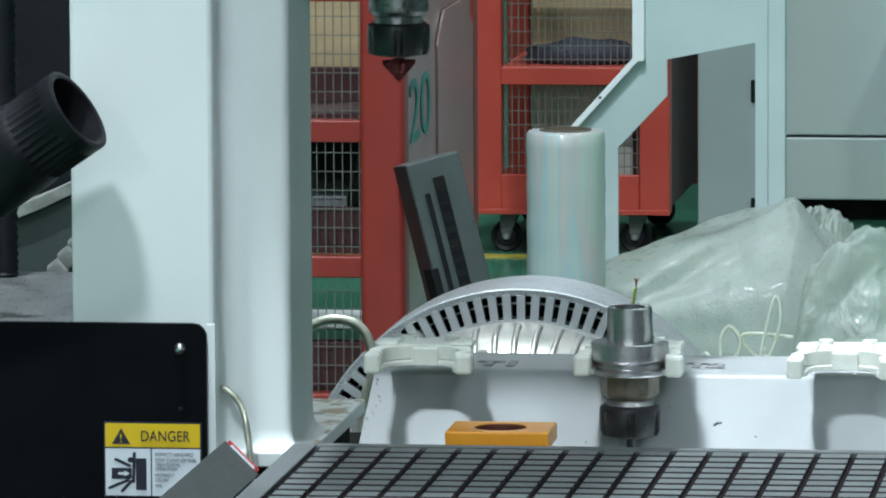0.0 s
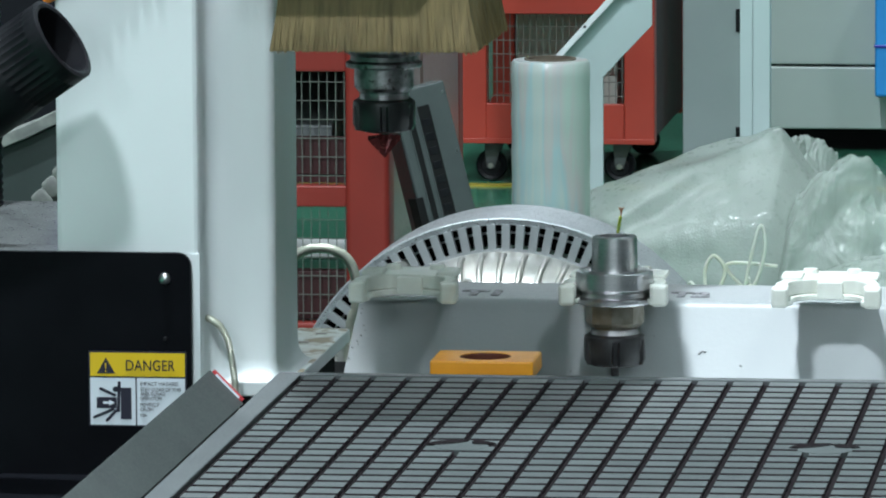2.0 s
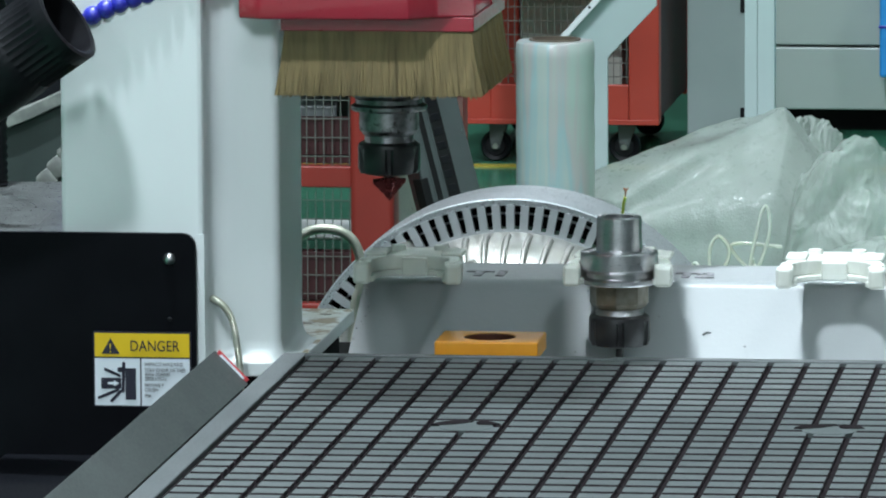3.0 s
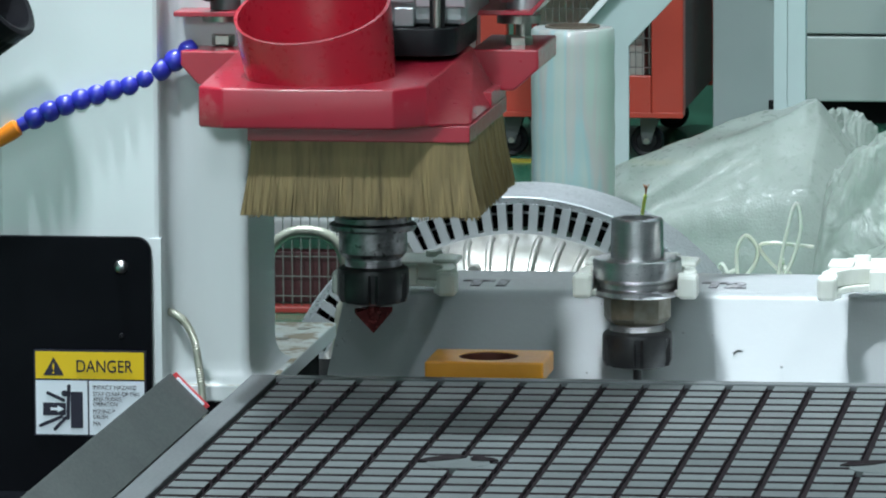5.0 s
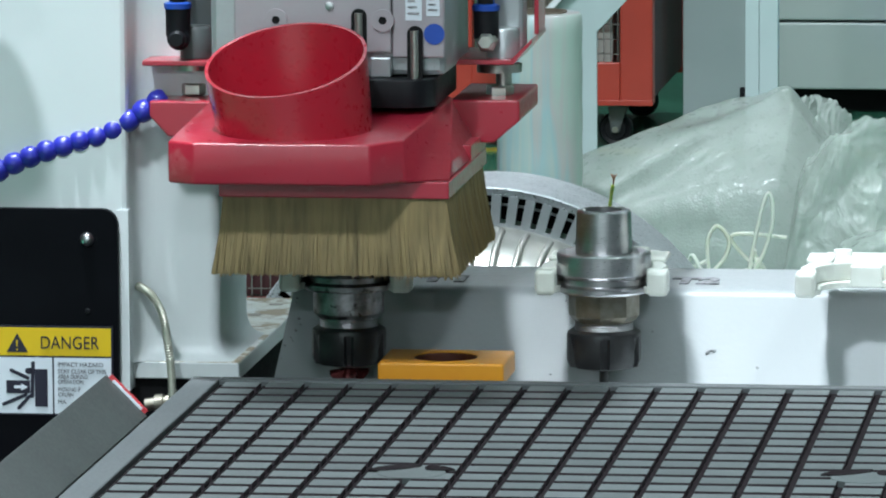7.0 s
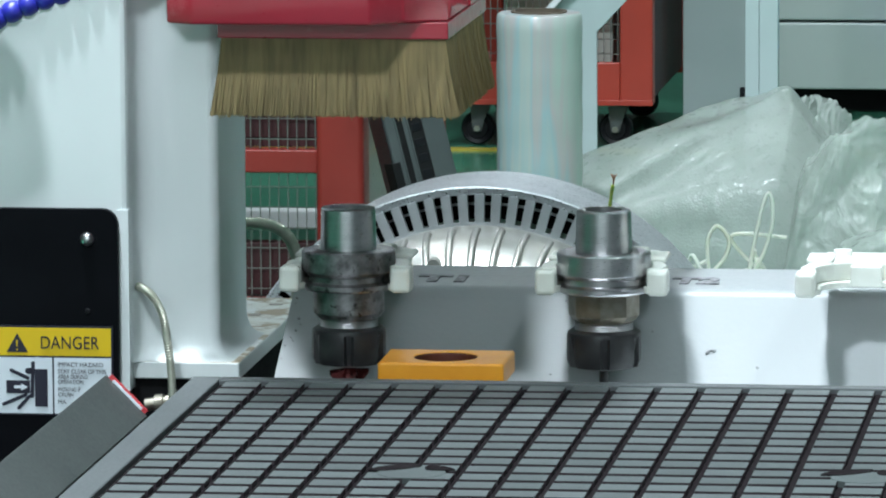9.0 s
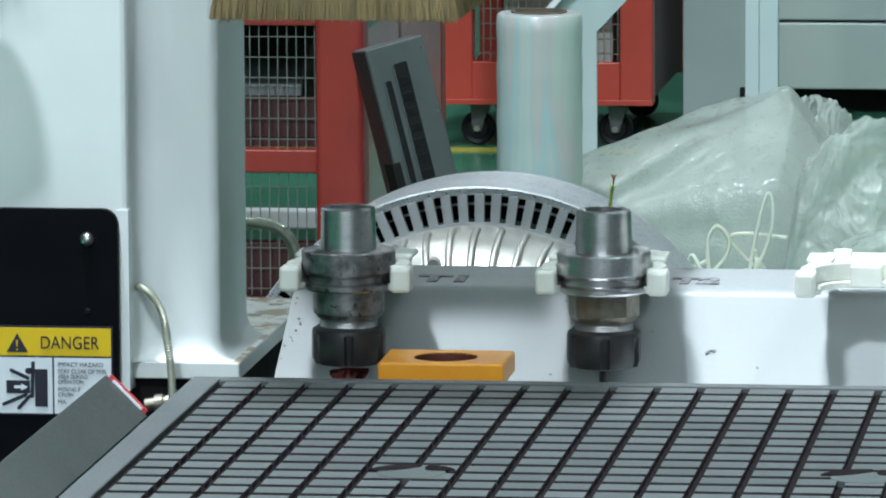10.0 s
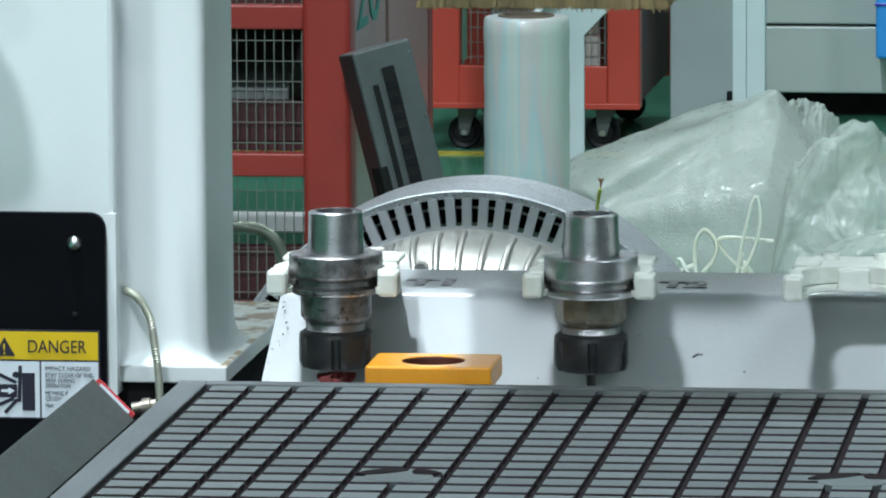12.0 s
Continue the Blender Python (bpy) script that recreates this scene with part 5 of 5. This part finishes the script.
def drape(name, label, x0, x1, y, depth, heights, seed, mat, fold=1.0, crinkle=0.0, cat="packing film", mesh=(120, 60), jitter=0.0):
    """A long slumped bundle of sheet: an upper edge given by a few heights, with folds running along it."""
    ob = thing(name, label, cat, (0, 0, 0), group="plastic packing")
    bm = bmesh.new()
    nu, nv = mesh
    off = Vector((seed * 3.1, seed * 1.7, seed))
    grid = []
    for i in range(nu + 1):
        u = i / nu
        f = u * (len(heights) - 1)
        k = min(int(f), len(heights) - 2)
        t = f - k
        t = 0.5 * t + 0.5 * t * t * (3 - 2 * t)
        h = heights[k] * (1 - t) + heights[k + 1] * t
        end = min(1.0, 9 * u, 14 * (1 - u)) ** 0.5
        row = []
        for j in range(nv + 1):
            a = math.pi * j / nv
            p = Vector((u * 4.0, math.cos(a), math.sin(a)))
            n1 = noise.noise(Vector((u * 3.0 + 0.8 * math.cos(a), 1.6 * math.cos(a), 1.2)) + off)
            n2 = abs(noise.noise(Vector((u * 5.0 + 2.2 * math.cos(a), 4.0 * a, 0.3)) + off))
            n3 = abs(noise.noise(Vector((u * 16.0, 9.0 * a, 0.7)) + off))
            n4 = abs(noise.noise(Vector((u * 9.0 + 1.5 * a, 5.0 * a - 4.0 * u, 0.9)) + off)) + 0.5 * abs(noise.noise(Vector((u * 22.0 - a, 11.0 * a, 1.9)) + off))
            long = noise.noise(Vector((u * 1.6 - 1.1 * a, 3.2 * a + 2.0 * u, 0.2)) + off)
            valley = math.exp(-((a - (0.4 + 0.95 * u)) / 0.13) ** 2)
            lap = 1 / (1 + math.exp(-(a - (0.25 + 1.55 * u + 0.1 * n1)) / 0.035))
            r = 1.0 + fold * (0.10 * n1 + 0.06 * long - 0.03 * valley + 0.13 * (lap - 0.75)) - crinkle * n4
            zz = math.sin(a) ** 0.75 * h * r * end if math.sin(a) > 0 else 0.0
            row.append(bm.verts.new((x0 + (x1 - x0) * u + 0.012 * n1, y - math.cos(a) * depth * r * (0.55 + 0.45 * end), max(0.0, zz))))
        grid.append(row)
    for i in range(nu):
        for j in range(nv):
            bm.faces.new((grid[i][j], grid[i + 1][j], grid[i + 1][j + 1], grid[i][j + 1]))
    rnd = random.Random(seed)
    for v in bm.verts:
        if jitter and v.co.z > 0.01:
            v.co += Vector((rnd.uniform(-1, 1), rnd.uniform(-1, 1), rnd.uniform(-1, 1))) * jitter
    if jitter:
        bmesh.ops.triangulate(bm, faces=bm.faces)
    inner = bm.copy()
    c = Vector(((x0 + x1) / 2, y, 0))
    for v in inner.verts:
        v.co = c + (v.co - c) * 0.88 + Vector((0.01, 0, 0)) * noise.noise(v.co * 9)
        v.co.z = max(0.0, v.co.z)
    part("sheet", bm, mat, ob, "outer layer of film", smooth=25 if jitter else 80)
    part("sheet", inner, mat, ob, "inner layers of film", smooth=25 if jitter else 80)
    return ob


def plastics():
    drape("bubble_wrap", "slumped bundle of greenish bubble wrap on the floor", -1.3, -0.675, 11.03, 0.2, (0.16, 0.19, 0.218, 0.245, 0.265, 0.288, 0.325, 0.235, 0.15), 2, M_BUBBLE, 0.9, 0.015)
    drape("bubble_wrap", "small grey crumple of bubble wrap behind the bundle", -0.86, -0.73, 11.12, 0.09, (0.24, 0.29, 0.28, 0.25), 5, M_BUBBLE, 1.0, 0.06)
    drape("plastic_bag", "crumpled shiny clear plastic bag", -0.83, -0.58, 10.9, 0.12, (0.12, 0.215, 0.258, 0.27, 0.262, 0.24, 0.2), 8, M_CLEARBAG, 1.2, 0.045)
    drape("plastic_bag", "flat clear plastic bag on the floor", -0.76, -0.48, 10.8, 0.1, (0.08, 0.1, 0.11, 0.12, 0.11), 11, M_CLEARBAG, 1.2, 0.07)
    ob = thing("strap_tangle", "tangle of clear packing strap loops", "packing strap", group="plastic packing")
    rnd = random.Random(5)
    base = Vector((-0.86, 10.55, 0.0))
    loops = [[(-0.868, 10.56, 0.05), (-0.855, 10.56, 0.12), (-0.838, 10.56, 0.19), (-0.828, 10.56, 0.192), (-0.826, 10.56, 0.15), (-0.84, 10.56, 0.1), (-0.862, 10.56, 0.06)],
             [(-0.93, 10.58, 0.04), (-0.935, 10.58, 0.11), (-0.92, 10.58, 0.14), (-0.90, 10.58, 0.12), (-0.905, 10.58, 0.09), (-0.93, 10.58, 0.06)]]
    for k in range(3):
        c = Vector((rnd.uniform(-0.95, -0.79), 10.56 + rnd.uniform(-0.03, 0.05), rnd.uniform(0.05, 0.09)))
        loops.append([c + Vector((rnd.uniform(-0.05, 0.05), rnd.uniform(-0.02, 0.02), rnd.uniform(-0.04, 0.045))) for _ in range(5)])
    for pts in loops:
        bm = bmesh.new()
        tube(pts, 0.0036, 6, bm, 0, 8)
        part("strap", bm, M_STRAP, ob, smooth=60)
    part("strap_pile", box(-0.96, -0.78, 10.5, 10.64, 0.0, 0.03, 0.01), M_STRAP, ob, "flattened strap ends")


def left_corner():
    ob = thing("bench_plate", "grey oil-spotted steel plate beside the gantry", "steel plate")
    part("plate", box(-1.6, -0.935, 4.53, 4.9, 0.875, 0.9, 0.002), M_PLATE, ob)
    part("support", box(-1.55, -0.98, 4.58, 4.86, 0.0, 0.8755), M_VOID, ob, "dark steel support")
    duct = thing("sheet_cover", "dark grey-green sheet cover with a sloping top", "machine cover")
    part("cover", prism([(-1.9, 0.0), (-1.1, 0.0), (-1.1, 0.926), (-1.12, 0.915), (-1.21, 0.872), (-1.9, 0.60)], "y", 5.7, 5.76, 0.002), M_DUCT, duct)
    part("edge", prism([(-1.9, 0.60), (-1.21, 0.872), (-1.12, 0.915), (-1.1, 0.926), (-1.1, 0.94), (-1.12, 0.929), (-1.21, 0.886), (-1.9, 0.614)], "y", 5.69, 5.77, 0.001), M_CHAIN, duct, "pale sloping edge")
    # Near-black backdrop added to fill the dark area behind the gantry.
    back = thing("dark_backdrop", "added blue-black backdrop behind the gantry", "cabinet")
    part("body", box(-2.6, -1.14, 6.4, 6.55, 0.0, 1.9, 0.005), M_BACKDROP, back)
    part("door", box(-1.75, -1.16, 6.388, 6.3995, 0.08, 1.86, 0.003), M_BACKDROP, back, "blue-black leaf added to the backdrop")
    part("cable_loom", tube([(-1.165, 6.37, 0.7), (-1.17, 6.37, 1.0), (-1.166, 6.37, 1.4), (-1.168, 6.37, 1.8)], 0.009, 10, None, 0.15, 30), M_RUBBER, back, "black ribbed loom up the door", 60)
    post = thing("blue_post", "slim blue steel post beside the gantry", "post")
    part("shaft", box(-1.044, -1.03, 5.0, 5.03, 0.0, 1.6, 0.002), M_BLUE, post)
    duct2 = thing("ribbed_conduit", "black ribbed conduit standing on the steel plate", "cable conduit")
    part("sleeve", tube([(-1.082, 4.86, 0.9), (-1.082, 4.86, 1.1), (-1.081, 4.86, 1.3), (-1.08, 4.86, 1.6)], 0.0115, 14, None, 0.14, 44), M_RUBBER, duct2, "", 60)
    chain = thing("cable_chain", "grey plastic cable chain rising in a slope", "cable chain")
    for k in range(9):
        for row, (dx, dy) in enumerate(((0.0, 0.0), (0.021, 0.012))):
            m = Matrix.Translation((-1.134 + 0.0105 * k + dx, 5.3 + dy, 0.832 + 0.0128 * k - 0.01 * row)) @ Matrix.Rotation(radians(-40), 4, "Y")
            bm = prism(rounded(-0.0085, 0.0085, -0.0095, 0.0095, 0.0045), "y", -0.03, 0.005, 0.0012)
            part("chain_link", bm, M_CHAIN, chain, "", 40, m)
    part("chain_stand", box(-1.16, -1.02, 5.26, 5.34, 0.0, 0.83), M_VOID, chain)


film_roll()
stand()
cart()
red_machine()
leaning_box()
grey_door()
cabinet()
plastics()
left_corner()


# ---- what moves ----
def motions():
    gantry_y = [(0.0, -0.118), (5.5, -0.118), (5.7, -0.07), (6.0, 0.0), (6.2, 0.0), (12.0, 0.0)]
    for ob in (GANTRY, HOSE):
        walk(ob, [(t, pose(0, y, 0)) for t, y in gantry_y])
    lift = [(0.0, 0, -0.118, 0.3202), (0.5, 0, -0.118, 0.2921), (1.0, 0, -0.118, 0.2604), (1.5, 0, -0.118, 0.2322), (2.0, 0, -0.118, 0.203), (2.5, 0, -0.118, 0.1763),
            (3.0, 0, -0.118, 0.153), (3.2, 0, -0.118, 0.1453), (5.0, 0, -0.118, 0.0595), (5.5, 0, -0.118, 0.0325), (5.7, 0, -0.07, 0.018), (6.0, 0, 0.0, 0.0), (6.2, 0, 0.0, 0.0)]
    rise = [(6.8, 0, 0, 0.0), (7.0, 0, 0, 0.001), (7.2, 0, 0, 0.0044), (8.8, 0, 0, 0.0952), (9.0, 0, 0, 0.1055), (9.5, 0, 0, 0.137), (10.0, 0, 0, 0.1685), (10.5, 0, 0, 0.1784), (10.9, 0, 0, 0.18),
            (11.0, 0.006, 0, 0.18), (11.2, 0.035, 0, 0.18), (11.4, 0.07, 0, 0.18), (11.6, 0.099, 0, 0.18), (11.8, 0.124, 0, 0.1798), (12.0, 0.1448, 0, 0.1796)]
    cross = [(t, x) for t, x, y, z in rise]
    walk(CARRIAGE, [(t, pose(0, y, 0)) for t, y in gantry_y[:5]] + [(t, pose(x, 0, 0)) for t, x in cross])
    walk(HEAD, [(t, pose(x, y, z)) for t, x, y, z in lift + rise])
    walk(HOLDER_A, [(t, pose(-0.6196 + x, 4.2782 + y, 0.9105 + z)) for t, x, y, z in lift + [(12.0, 0, 0, 0)]])


motions()
